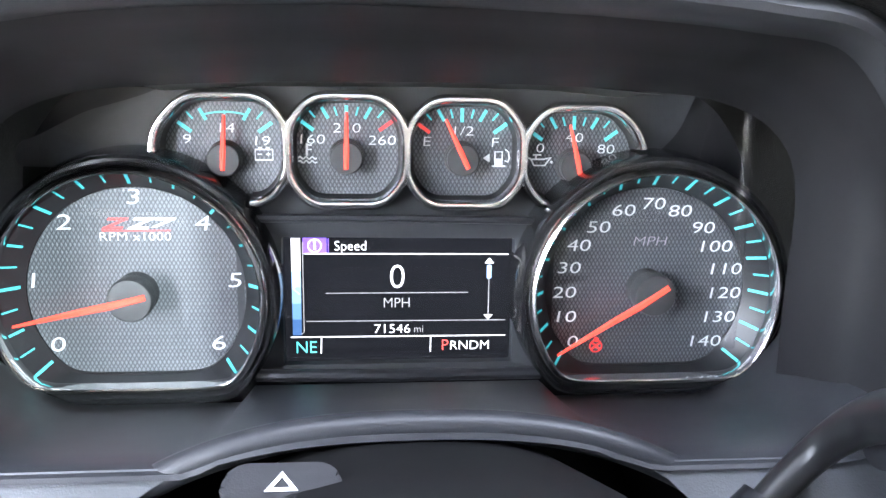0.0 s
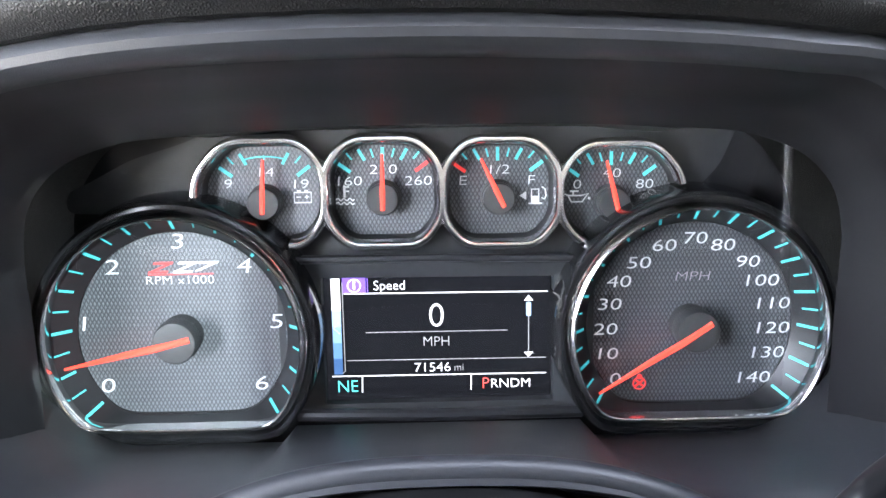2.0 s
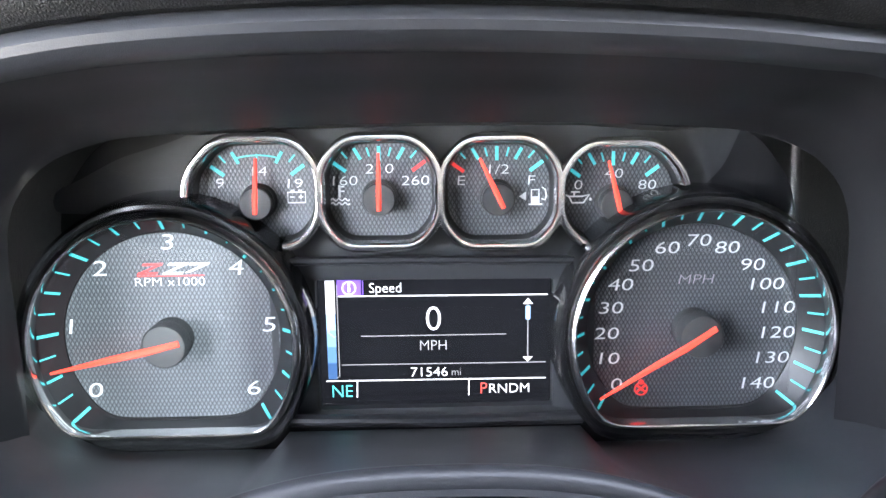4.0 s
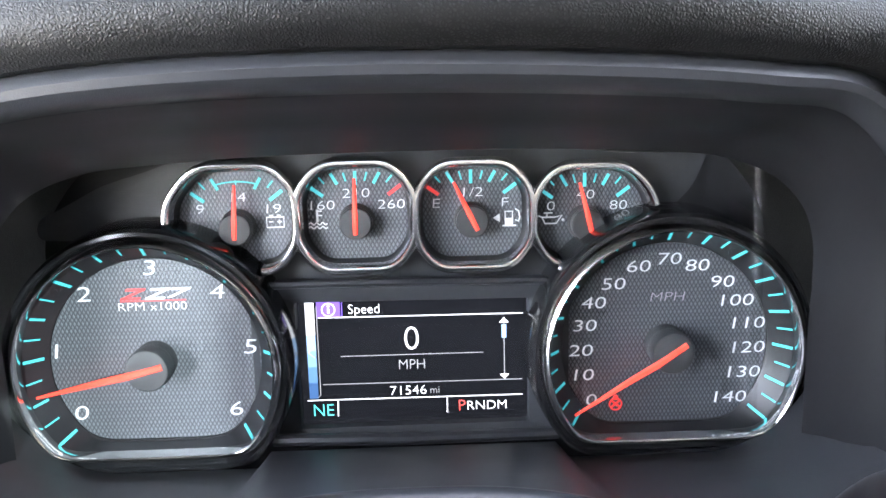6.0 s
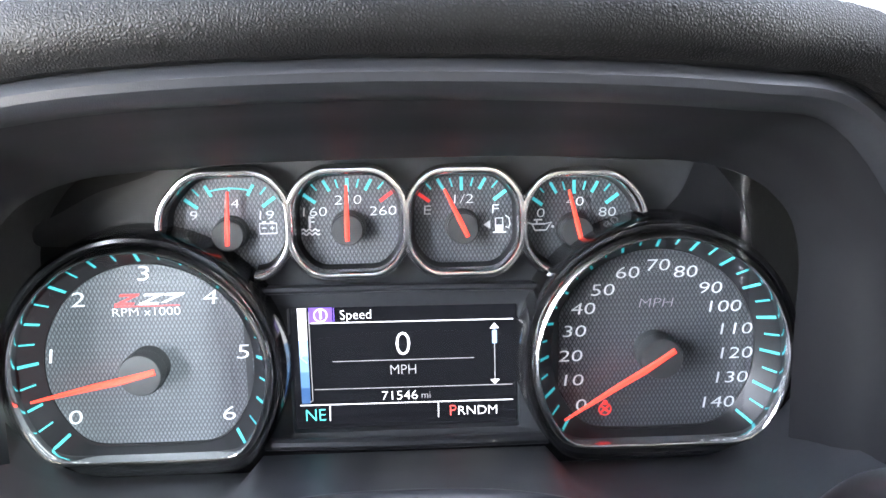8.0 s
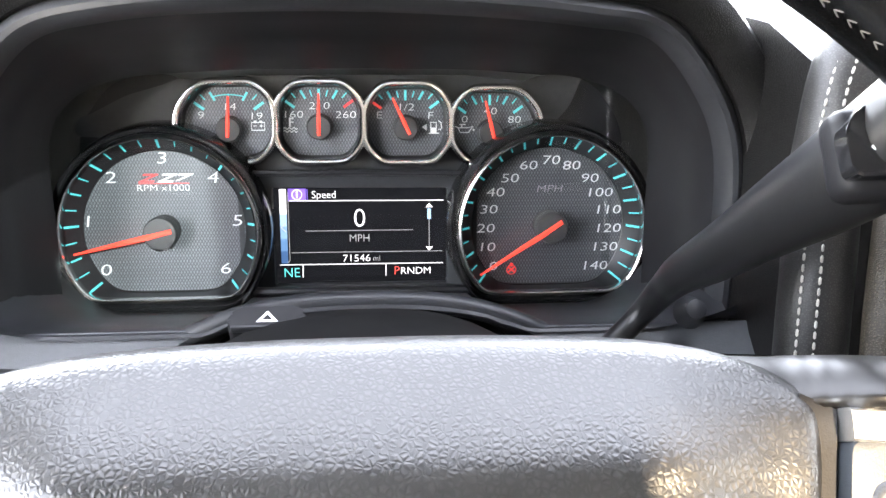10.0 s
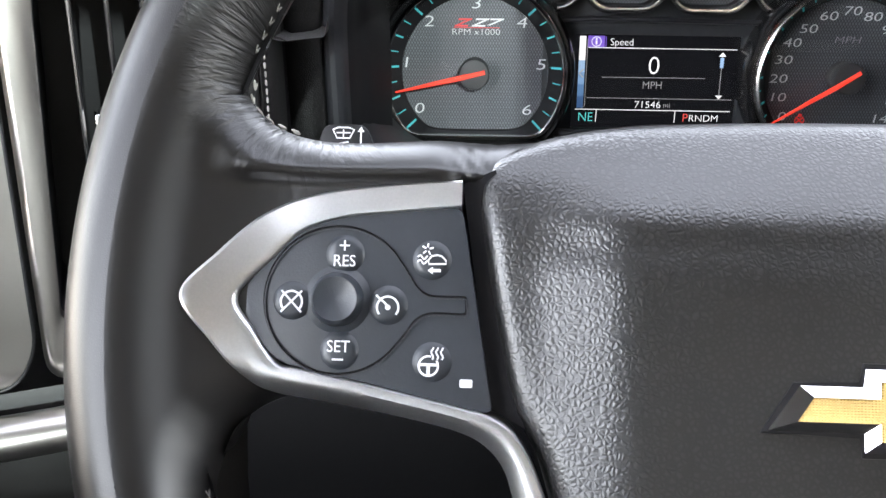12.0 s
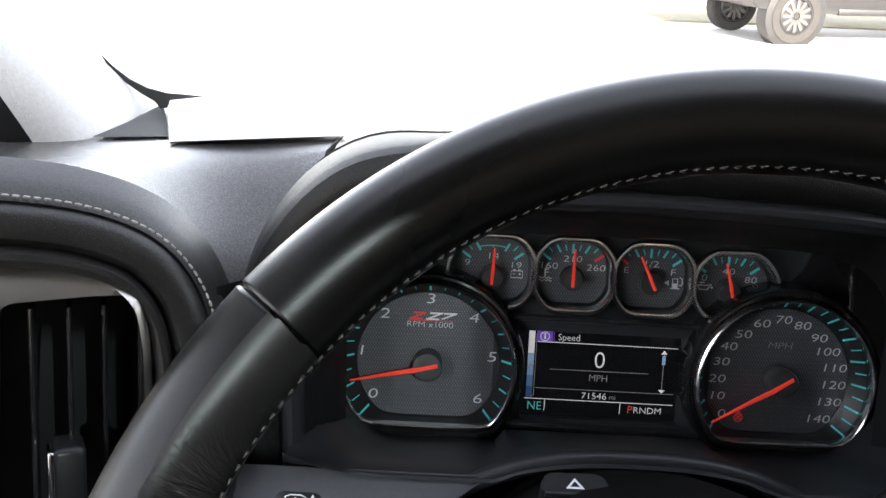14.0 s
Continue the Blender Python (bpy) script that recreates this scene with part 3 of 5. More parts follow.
part("column_cavity", loft([[(x * 1.02, -100, z - 6) for x, y, z in arch], [(x * 0.85, -30, z - 18) for x, y, z in arch], [(x * 0.3, -25, -60) for x, y, z in arch]], closed=False), M_LINING, dash, "dark recess round the column")
# Rolled leather bolsters beside the vent and the centre stack.
SIDE = spot(-271, -171, 0, 0, 0, 27)
bol = [Vector((p.x, 0, p.y)) for p in smooth_path([(x, z, 0) for x, z in ((-240, 104), (-150, 106), (-60, 105), (-10, 103.5), (28, 98), (55, 86), (72, 66), (80, 40), (82, 0), (82, -70), (82, -150))], 90)]
bol_n = outward(bol)
bolster = thing("vent_bolster", SIDE, "black stitched leather bolster curving over the side vent", "dash bolster", kind="structure")


def along_bolster(steps):
    return loft([[p - n * d + Vector((0, y, 0)) for p, n in zip(bol, bol_n)] for d, y in steps], closed=False)


part("outer_band", along_bolster([(-16, 22), (-9, 9), (-4, 2.5), (0, -0.5), (1.0, 0.6), (2, -1.5), (5, -3.6), (10, -4.6), (15, -3.2), (18, 1.0), (18.8, 4)]), M_BOLSTER, bolster, "black leather band")
part("inner_roll", along_bolster([(18.2, 4), (19, -1), (21, -3.8), (23.5, -4.0), (26, -2.0), (27.5, 2), (28, 10)]), M_BOLSTER, bolster, "narrow black leather roll")
part("stitching", stitches([p + n * 2.2 + Vector((0, -0.6, 0)) for p, n in zip(bol, bol_n)], 2.9, 1.0, 0.55), M_THREAD, bolster, "pale stitching along the bolster")
part("dash_cheek", loft([[(-200, -128, z), (-194, -105, z - 1), (-190, -60, z - 1), (-186, 10, z)] for z in (62, 40, 10, -40, -150)], closed=False), M_BROW, dash, "black skin between vent and hood")
right_roll = smooth_path([(300, -120, 128), (235, -135, 118), (198, -150, 92), (184, -158, 50), (180, -163, 0), (178, -166, -60), (176, -168, -160)], 60)
part("stack_bolster", tube(right_roll, 14, 20), M_BOLSTER, dash, "black stitched bolster beside the centre stack")
part("stack_stitching", merged(stitches([p + Vector((-11, -9.5, 0)) for p in right_roll], 3.0, 1.2, 0.55), stitches([p + Vector((-6, -13.5, 0)) for p in right_roll], 3.0, 1.2, 0.55)), M_THREAD, dash, "pale double stitching")
part("stack_side", loft([[(172, -60, 110), (178, -110, 100), (182, -150, 80)], [(172, -60, 0), (178, -110, 0), (180, -155, 0)], [(172, -60, -200), (178, -110, -200), (178, -160, -200)]], closed=False), M_BROW, dash, "black side of the centre stack")
part("stack_trim", tube(smooth_path([(222, -165, 96), (204, -178, 50), (198, -184, 0), (196, -188, -70), (194, -190, -170)], 40), 9, 14, flat=0.8), M_SUNLEATHER, dash, "black leather strip on the centre stack, coloured brown for sunlight")
part("stack_face", loft([[(205, -170, 100), (300, -176, 100), (600, -150, 100)], [(200, -178, 0), (300, -186, 0), (600, -160, 0)], [(196, -186, -250), (300, -196, -250), (600, -170, -250)]], closed=False), M_GLOSS, dash, "gloss black centre stack face")
# Left lower dash with its trim strip.
part("side_lower_dash", loft([[(-480, -230, -128), (-330, -196, -128), (-220, -140, -128), (-190, -130, -128)], [(-480, -240, -170), (-330, -208, -170), (-220, -152, -170), (-190, -140, -170)], [(-480, -240, -320), (-330, -210, -320), (-220, -160, -320), (-150, -150, -320)]], closed=False), M_LEATHER, dash, "black lower dash beside the door")
part("side_trim_strip", tube(smooth_path([(-480, -247, -141), (-330, -213, -141), (-220, -158, -141), (-192, -146, -141)], 30), 11, 14, flat=0.9), M_BRUSHED, dash, "bronze metal strip below the switches")

# Pillar trim and the black border of the windscreen.
pill = thing("pillar_trim", DASH, "pale grey windscreen pillar trim beside the dash", "pillar", kind="structure")
part("cover", tube(smooth_path([(-432, 300, 80), (-448, 196, 124), (-462, 110, 152), (-472, -20, 212), (-480, -250, 335), (-486, -560, 492)], 30), 62, 28, flat=1.2), M_PILLAR, pill)
low = smooth_path([(-470, -120, 106), (-405, -52, 112), (-356, -17, 116), (-318, 4, 119), (-316, 60, 126), (-326, 140, 137), (-334, 198, 141)], 24)
high = smooth_path([(-500, -330, 360), (-470, -200, 300), (-445, -80, 262), (-425, 10, 236), (-408, 80, 214), (-394, 150, 194), (-386, 200, 182)], 24)
rows = []
for k in range(9):
    u = k / 8
    rows.append([a.lerp(b, u) + Vector((9, -6, 2)) * math.sin(math.pi * u) for a, b in zip(low, high)])
part("sail_panel", loft([row[9:] for row in rows], closed=False), M_PILLAR, pill)
# Left end of the same panel; black stands in for its shaded side.
part("sail_shade", loft([row[:10] for row in rows], closed=False), M_LINING, pill, "left end of the sail panel, blackened for shade")
# Dark wedge added in place of the shading at the pillar's foot.
part("foot_shade", loft([[(-312, 4, 122), (-316, 70, 130), (-322, 152, 142)], [(-272, 22, 123.5), (-296, 90, 133), (-320, 154, 142)]], closed=False), M_CLOTH, pill, "dark wedge for the shading at the pillar's foot")
border = [(-358.4, 177.6), (-349.3, 169.1), (-336.8, 160.2), (-323.5, 154.2), (-308.8, 151.1), (-279.4, 149.9), (-307.6, 145.8), (-308.9, 140.4), (-314.4, 139.3), (-318.1, 144.5), (-328.6, 149.9), (-343.1, 159.5), (-353.5, 169.7)]
part("glass_border", prism(border, 130, 132), M_FRIT, pill, "black border in the windscreen corner")
# A sheet of paper on the dash.
sheet = thing("paper_sheet", DASH, "blank white folded sheet of paper lying on the dashboard", "paper")
part("leaf", loft([[(-263 + 0.9 * a - 0.325 * b, -3 + 0.436 * a + 0.946 * b, 122.0 + 0.14 * (-3 + 0.436 * a + 0.946 * b) + 2.5 * math.sin(b / 65.0)) for a in (0, 30, 60, 90, 112)] for b in range(0, 211, 15)], closed=False), M_PAPER, sheet)

# ---- instrument cluster ----
cluster = thing("instrument_cluster", DASH, "lit instrument cluster with two dials, four gauges and a display", "instrument cluster")
plate = rounded_poly([(-150, -64), (-150, 50), (-132, 74), (-110, 80), (0, 82), (110, 80), (132, 74), (150, 50), (150, -64)], 14)
part("backplate", prism(plate, 4.5, 9), M_LINING, cluster, "black backing of the cluster")
up_plate = rounded_poly([(-62, 20), (-100, 44), (-151, 46), (-150, 55), (-142, 57.8), (-123, 67.6), (-104, 73), (-88, 79), (0, 81.5), (88, 79.5), (126, 80), (118, 61), (105.5, 47.7), (62, 20)], 5)
part("gauge_plate", prism(up_plate, 1.0, 4, 0.8), M_PANEL, cluster, "charcoal plate round the small gauges")
part("plate_brow", loft([[(x, 1.0, z) for x, z in ((-92, 76), (-60, 78), (0, 78.5), (60, 78), (92, 75))], [(x, -25, z) for x, z in ((-94, 78.5), (-60, 80.5), (0, 81), (60, 80.5), (94, 77.5))], [(x, -40, z) for x, z in ((-96, 79), (-60, 81), (0, 81.5), (60, 81), (96, 78))]], closed=False), M_PANEL, cluster)
mid = rounded_poly([(-66, -39), (-66, 27), (66, 25.5), (66, -40)], 3)
hole = rounded_poly([(-47.4, -37.0), (-47.4, 18.0), (49.0, 17.0), (49.0, -37.0)], 1.5)
grow = lambda pts, k, y: [(x * k + (1 - k) * 1, y, z * k - (1 - k) * 9) for x, z in pts]
part("display_surround", loft([grow(mid, 1, 0), grow(mid, 1, -5.5), grow(mid, 0.99, -6.2), grow(hole, 1.02, -5.0), grow(hole, 1.0, -4.6), grow(hole, 0.995, 0.5)]), M_PANEL, cluster, "charcoal surround of the display")
part("surround_ridge", tube([(-60, -9, 26.5), (0, -9.5, 26.5), (62, -9, 25)], 1.6, 8), M_SATIN, cluster)
part("surround_ledge", tube([(-58, -12, -38.5), (0, -15, -38.5), (60, -12, -39.5)], 2.6, 10), M_SATIN, cluster)

CHROME_BIG = [(0.5, -14.5), (0.1, -17), (-0.2, -22.6), (0.0, -23.5), (0.6, -23.9), (1.5, -23.5), (2.5, -22.5), (3.3, -21.1), (3.6, -19.4), (3.6, -17)]
COLLAR = [(3.2, 3.4, -17.5), (3.5, 3.7, -19.4), (4.2, 5.0, -20.9), (5.6, 7.4, -20.6), (7.0, 9.0, -18.4), (7.7, 9.8, -13), (8.2, 10.4, -4), (8.4, 10.8, 3)]


def big_dial(name, label, cx, cz, numerals, ticks, needle_ang, size):
    face = soft_outline(42.9, bottom=33.9, p=20)
    rim = soft_outline(50.4, bottom=34.7, p=20)
    d = part(name, flat_of(face, cx, cz, 0, -6, -1), M_DIAL, cluster, label)
    at = lambda line, grow, y: [(cx + (r + grow) * c, y, cz + (r + grow) * w) for c, w, r in line]
    part("tick_ring", loft([at(face, 0.3, -4.4), at(face, 0.3, -6.4), at(face, 0.9, -6.9), at(rim, 0.4, -15.6)]), M_TICKRING, d, "black sloping ring that carries the ticks")
    part("bezel", ringed(rim, cx, cz, CHROME_BIG), M_BEZEL, d, "chrome ring")
    collar = []
    for grow, low, y in COLLAR:
        line = soft_outline(50.4 + grow, bottom=34.7 + low, p=20)
        collar.append(at(line, 0, y))
    part("shroud", loft(collar), M_GLOSS, d, "gloss black collar round the dial")
    for ang, long, wide in ticks:
        r0, r1 = (44.6 if long else 46.0), 50.2
        cone = lambda r: -6.9 - (r - 43.8) * 1.243 - 0.6
        s, c = math.sin(radians(ang)), math.cos(radians(ang))
        quad = []
        for r, w in ((r0, -1), (r0, 1), (r1, 1), (r1, -1)):
            quad.append((cx + r * s + w * wide / 2 * c, cone(r), cz + r * c - w * wide / 2 * s))
        part("tick", loft([quad, [(x, y + 0.3, z) for x, y, z in quad]], cap0=True, cap1=True), M_TEAL, d)
    for text, x, z in numerals:
        part("numeral", shifted(lettering(text, size, 0.1, stretch=1.5, thin=0.013 * size), x, -6.3, z), M_WHITE, d)
    part("hub_base", ringed(soft_outline(8.8, n=40), cx, cz, [(-0.2, -6), (-0.7, -7), (-0.9, -13)], cap1=True), M_HUB, d, "black needle base")
    part("hub", ringed(soft_outline(8.8, n=48), cx, cz, [(-0.4, -12), (0, -12.5), (0, -19), (-0.5, -20), (-1.4, -20.2), (-6, -20.3)], cap1=True), M_HUB, d, "charcoal needle cap")
    s, c = math.sin(radians(needle_ang)), math.cos(radians(needle_ang))
    prof = [(-6.4, 1.3, -20.9), (8.0, 1.5, -20.9), (20, 1.35, -19), (47.2, 0.55, -16.5)]
    lo, hi = [], []
    loops = []
    for r, w, y in prof:
        x, z = cx + r * s, cz + r * c
        loops.append([(x - w * c, y + 0.7, z + w * s), (x - w * 0.5 * c, y, z + w * 0.5 * s), (x + w * 0.5 * c, y, z - w * 0.5 * s), (x + w * c, y + 0.7, z - w * s), (x, y + 1.4, z)])
    part("needle", loft(loops, cap0=True, cap1=True), M_NEEDLE, d, "orange-red lit needle")
    return d


TACH, SPEEDO = (-105.0, -4.2), (105.6, -4.4)
tach_nums = [("0", -138.0, -25.7), ("1", -145.6, 1.2), ("2", -132.0, 24.8), ("3", -104.7, 35.0), ("4", -78.3, 24.3), ("5", -66.4, 0.6), ("6", -74.0, -26.0)]
tach_ticks = [(-129 + 10.75 * k, k % 4 == 0, 1.25 if k % 4 == 0 else 0.65 + 0.35 * (k % 4 == 2)) for k in range(25)]
tach = big_dial("tachometer", "round rev counter with a grey woven face", *TACH, tach_nums, tach_ticks, -103.5, 6.1)
sp_nums = [(str(10 * k), x, z) for k, (x, z) in enumerate(((74.8, -27.8), (70.8, -16.7), (70.3, -6.0), (71.8, 4.7), (75.6, 14.3), (83.6, 22.1), (93.9, 29.2), (106.6, 32.0), (118.2, 28.9), (128.8, 21.7), (134.5, 13.6), (139.6, 3.7), (140.0, -6.9), (138.4, -17.6), (133.0, -28.5)))]
sp_ticks = [(-127.5 + 9.107 * k, k % 2 == 0, 1.15 if k % 2 == 0 else 0.75) for k in range(29)]
speedo = big_dial("speedometer", "round speedometer with a dark woven face", *SPEEDO, sp_nums, sp_ticks, -124.0, 4.9)
part("legend", shifted(lettering("RPM x1000", 3.5, 0.0, stretch=1.2, thin=0.1), -104.6, -6.3, 18.9), M_WHITE, tach)
SLANT = 0.62
for x, mt, tail in ((-113.0, M_RED, True), (-103.0, M_WHITE, True), (-94.6, M_WHITE, False)):
    leans = lambda pts: prism([(x + u + SLANT * (w - 22.0), w) for u, w in pts], -6.6, -6)
    pieces = [leans([(-4.2, 25.5), (3.6, 25.5), (3.6, 26.4), (-4.2, 26.4)]), leans([(-4.0, 22.5), (-2.0, 22.5), (3.2, 25.6), (1.2, 25.6)])]
    if tail:
        pieces.append(leans([(-4.2, 21.8), (3.6, 21.8), (3.6, 22.7), (-4.2, 22.7)]))
    part("badge_block", merged(*pieces), mt, tach, "slanted badge block")
part("badge_rule", bar(-117.4, 21.2, -90.8, 21.2, 0.35, -6), M_RED, tach, "thin red rule under the badge")
part("legend", shifted(lettering("MPH", 4.0, 0.15, stretch=1.3, thin=0.13), 106.1, -6.3, 16.0), material("mauve_print", (0.42, 0.36, 0.42), 0.5), speedo)
belt = merged(disc(85.4, -27.2, 1.1, -6.5, -6, 12), bar(83.6, -31.6, 87.2, -28.6, 0.8, -6), bar(87.2, -31.6, 83.6, -28.6, 0.8, -6), stroke(arc(85.4, -30.2, 2.6, 0, 360, 20), 0.5, -6))
part("belt_light", belt, M_RED, speedo, "red lit warning symbol")


def clear_of_dials(bm, reach=57.6):
    """Cut away what lies behind the big dials' shrouds."""
    gone = [v for v in bm.verts if min((v.co.x - cx) ** 2 + (v.co.z - cz) ** 2 for cx, cz in (TACH, SPEEDO)) < reach ** 2]
    bmesh.ops.delete(bm, geom=gone, context="VERTS")
    return bm


def inward(points, d):
    """A closed outline drawn in by d."""
    pts, out = [Vector(p) for p in points], []
    for i, p in enumerate(pts):
        t = (pts[(i + 1) % len(pts)] - pts[i - 1]).normalized()
        out.append(p + Vector((-t.y, t.x)) * d)
    return out


def small_gauge(name, label, cx, cz, words, tick_set, needle, edges, round_left=0.0, round_right=0.0):
    """A gauge in an eight-cornered chrome frame; edges: left, right, bottom and top of the frame's crest."""
    x0, x1, z0, z1 = edges
    eight = [(x0, z0 + 10.5), (x0 + 8.6, z0), (x1 - 8.6, z0), (x1, z0 + 10.5), (x1, z1 - 11.2 - round_right), (x1 - 9.6 - round_right, z1), (x0 + 9.6 + round_left, z1), (x0, z1 - 11.2 - round_left)]
    line = rounded_poly(eight, 7.5, 7)
    at = lambda d, y: [(p.x, y, p.y) for p in inward(line, d)]
    g = part(name, loft([at(2.3, 0), at(2.3, 3)], cap0=True, cap1=True), M_DIAL, cluster, label)
    part("bezel", clear_of_dials(loft([at(d, y) for d, y in ((1.7, -4), (1.6, -9.0), (1.3, -10.7), (0.8, -11.3), (-0.2, -11.5), (-1.2, -11.3), (-1.9, -10.6), (-2.3, -9.0), (-2.4, -5))])), M_BEZEL, g, "chrome frame")
    part("inner_rim", clear_of_dials(loft([at(2.9, -0.1), at(2.3, -1.4), at(1.6, -5.0)])), M_TICKRING, g)
    for x0, z0, x1, z1, w, mt in tick_set:
        part("tick", bar(cx + x0, cz + z0, cx + x1, cz + z1, w, -0.1), mt, g)
    for text, x, z, size in words:
        part("numeral", shifted(lettering(text, size, 0.06, stretch=1.42, thin=0.022 * size), x, -0.3, z), M_WHITE, g)
    part("hub", ringed(soft_outline(6.5, n=36), cx, cz, [(0.8, 0), (0.3, -3), (0, -3.2), (0, -8.2), (-0.5, -8.8), (-4, -8.9)], cap1=True), M_HUB, g, "charcoal needle cap")
    (x0, z0), (x1, z1) = needle
    d = (Vector((x1, z1)) - Vector((x0, z0))).normalized()
    n = Vector((-d.y, d.x))
    loops = []
    for u, w, y in ((0, 0.9, -9.6), (0.35, 1.05, -9.6), (1, 0.55, -8.2)):
        p = Vector((x0, z0)).lerp(Vector((x1, z1)), u)
        loops.append([(p.x - n.x * w, y + 0.6, p.y - n.y * w), (p.x - n.x * w * 0.4, y, p.y - n.y * w * 0.4), (p.x + n.x * w * 0.4, y, p.y + n.y * w * 0.4), (p.x + n.x * w, y + 0.6, p.y + n.y * w)])
    part("needle", loft(loops, cap0=True, cap1=True), M_NEEDLE, g, "orange-red lit needle")
    return g


G1, G2, G3, G4 = (-68.7, 49.6), (-20.6, 50.5), (26.3, 49.8), (72.9, 47.1)


def fan_set(mid=True, red_last=False, red_first=False):
    """Ticks of a small gauge: ends outside and inside, round its hub."""
    half = [(18.4, 14.3, 13.2, 10.5, 1.45, M_TEAL), (14.9, 18.4, 12.5, 15.6, 0.7, M_TEAL), (9.9, 19.7, 7.3, 15.2, 1.25, M_TEAL)]
    ticks = [(-x0, z0, -x1, z1, w, mt) for x0, z0, x1, z1, w, mt in half] + half
    if mid:
        ticks += [(s * 4.8, 19.9, s * 3.8, 16.4, 0.7, M_TEAL) for s in (-1, 1)] + [(0, 20.4, 0, 14.8, 1.35, M_TEAL)]
    else:
        ticks += [(0, 18.9, 0, 17.2, 0.5, M_TEAL)]
    if red_first:
        ticks[0] = (*ticks[0][:5], M_RED)
    if red_last:
        ticks[3] = (*ticks[3][:5], M_RED)
    return ticks


volt = small_gauge("volt_gauge", "small voltmeter with a woven face", *G1, [("9", -83.9, 57.2, 3.8), ("14", -68.7, 61.7, 3.8), ("19", -54.8, 56.6, 3.8)], fan_set(mid=False), ((-69.0, 45.6), (-67.9, 67.4)), (-95.2, -43.9, 32.9, 74.9), round_left=3.0)
part("arc_mark", stroke([(x, z) for x, z in arc(G1[0], G1[1] - 12.6, 31.0, 106, 74, 18)], 0.6, -0.1), M_TEAL, volt)
temp = small_gauge("temperature_gauge", "small coolant gauge with a woven face", *G2, [("160", -35.0, 57.4, 3.8), ("210", -20.6, 62.0, 3.8), ("260", -6.4, 57.1, 3.8)], fan_set(red_last=True), ((-20.7, 46.2), (-20.4, 68.8)), (-43.5, 3.1, 32.2, 74.8))
fuel = small_gauge("fuel_gauge", "small fuel gauge with a woven face", *G3, [("E", 11.8, 56.8, 3.8), ("1/2", 26.4, 61.1, 3.8), ("F", 39.9, 56.5, 3.8)], fan_set(red_first=True), ((28.3, 46.6), (19.0, 66.2)), (3.6, 50.2, 31.6, 73.8))
oil = small_gauge("oil_gauge", "small oil pressure gauge with a woven face", *G4, [("0", 58.9, 54.3, 3.8), ("40", 73.2, 58.7, 3.8), ("80", 86.7, 54.0, 3.8)], fan_set(), ((74.6, 43.2), (69.6, 64.4)), (50.8, 100.0, 31.2, 71.4), round_right=2.0)
# Printed symbols.
part("symbol", merged(stroke([(-57.2, 48.9), (-50.2, 48.9), (-50.2, 53.1), (-57.2, 53.1), (-57.2, 48.9), (-50.2, 48.9)], 0.5, -0.1), bar(-55.9, 53.6, -54.5, 53.6, 0.9, -0.1), bar(-52.9, 53.6, -51.5, 53.6, 0.9, -0.1), bar(-56.2, 51.2, -54.6, 51.2, 0.4, -0.1), bar(-52.8, 51.2, -51.2, 51.2, 0.4, -0.1), bar(-52.0, 52.0, -52.0, 50.4, 0.4, -0.1)), M_WHITE, volt, "white battery symbol")
wavy = lambda z: stroke([(-40.0 + 0.35 * k, z + 0.5 * math.sin(k * 0.9)) for k in range(22)], 0.5, -0.1)
part("symbol", merged(bar(-36.6, 50.6, -36.6, 55.6, 0.9, -0.1), bar(-36.6, 55.0, -34.6, 55.0, 0.5, -0.1), bar(-36.6, 53.2, -34.6, 53.2, 0.5, -0.1), wavy(49.8), wavy(48.2)), M_WHITE, temp, "white coolant symbol")
part("symbol", merged(prism([(40.0, 47.0), (43.4, 47.0), (43.4, 49.8), (40.0, 49.8)], -0.4, -0.1), stroke([(40.2, 49.6), (40.2, 52.6), (43.2, 52.6), (43.2, 49.6)], 0.5, -0.1), prism([(35.2, 50.0), (38.0, 48.2), (38.0, 51.8)], -0.4, -0.1), stroke([(44.3, 49.0), (45.6, 48.4), (46.2, 50.0), (45.8, 52.6), (44.4, 53.6)], 0.5, -0.1), bar(39.0, 46.7, 44.6, 46.7, 0.6, -0.1)), M_WHITE, fuel, "white fuel pump symbol")
part("symbol", merged(stroke([(53.2, 50.6), (55.4, 49.6), (56.6, 47.0), (61.2, 47.0), (63.6, 50.4), (60.8, 49.6), (55.6, 49.6)], 0.55, -0.1), bar(57.4, 49.8, 57.4, 51.4, 0.6, -0.1), bar(56.2, 51.4, 59.6, 51.4, 0.6, -0.1), disc(64.0, 48.4, 0.6, -0.4, -0.1, 10)), M_WHITE, oil, "white oil can symbol")

# Display.
disp = part("display", prism([(-47.0, 17.8), (-47.0, -36.8), (48.4, -36.8), (48.4, 17.8)], 0, 0.4), M_SCREEN, cluster, "lit black information display")
DY = -0.05


def on_screen(name, bm, mat, label=""):
    return part(name, shifted(bm, 0, DY, 0), mat, disp, label)


def sx(x, z):
    return x, z


def sbar(x0, z0, x1, z1, w, mat, name="rule"):
    (a, b), (c, d) = sx(x0, z0), sx(x1, z1)
    on_screen(name, bar(a, b, c, d, w, 0, 0.1), mat)


def stext(text, x, z, size, mat, stretch=0.95, name="reading"):
    a, b = sx(x, z)
    on_screen(name, shifted(lettering(text, size, 0, 0.1, stretch, 0.02 * size), a, 0, b), mat)


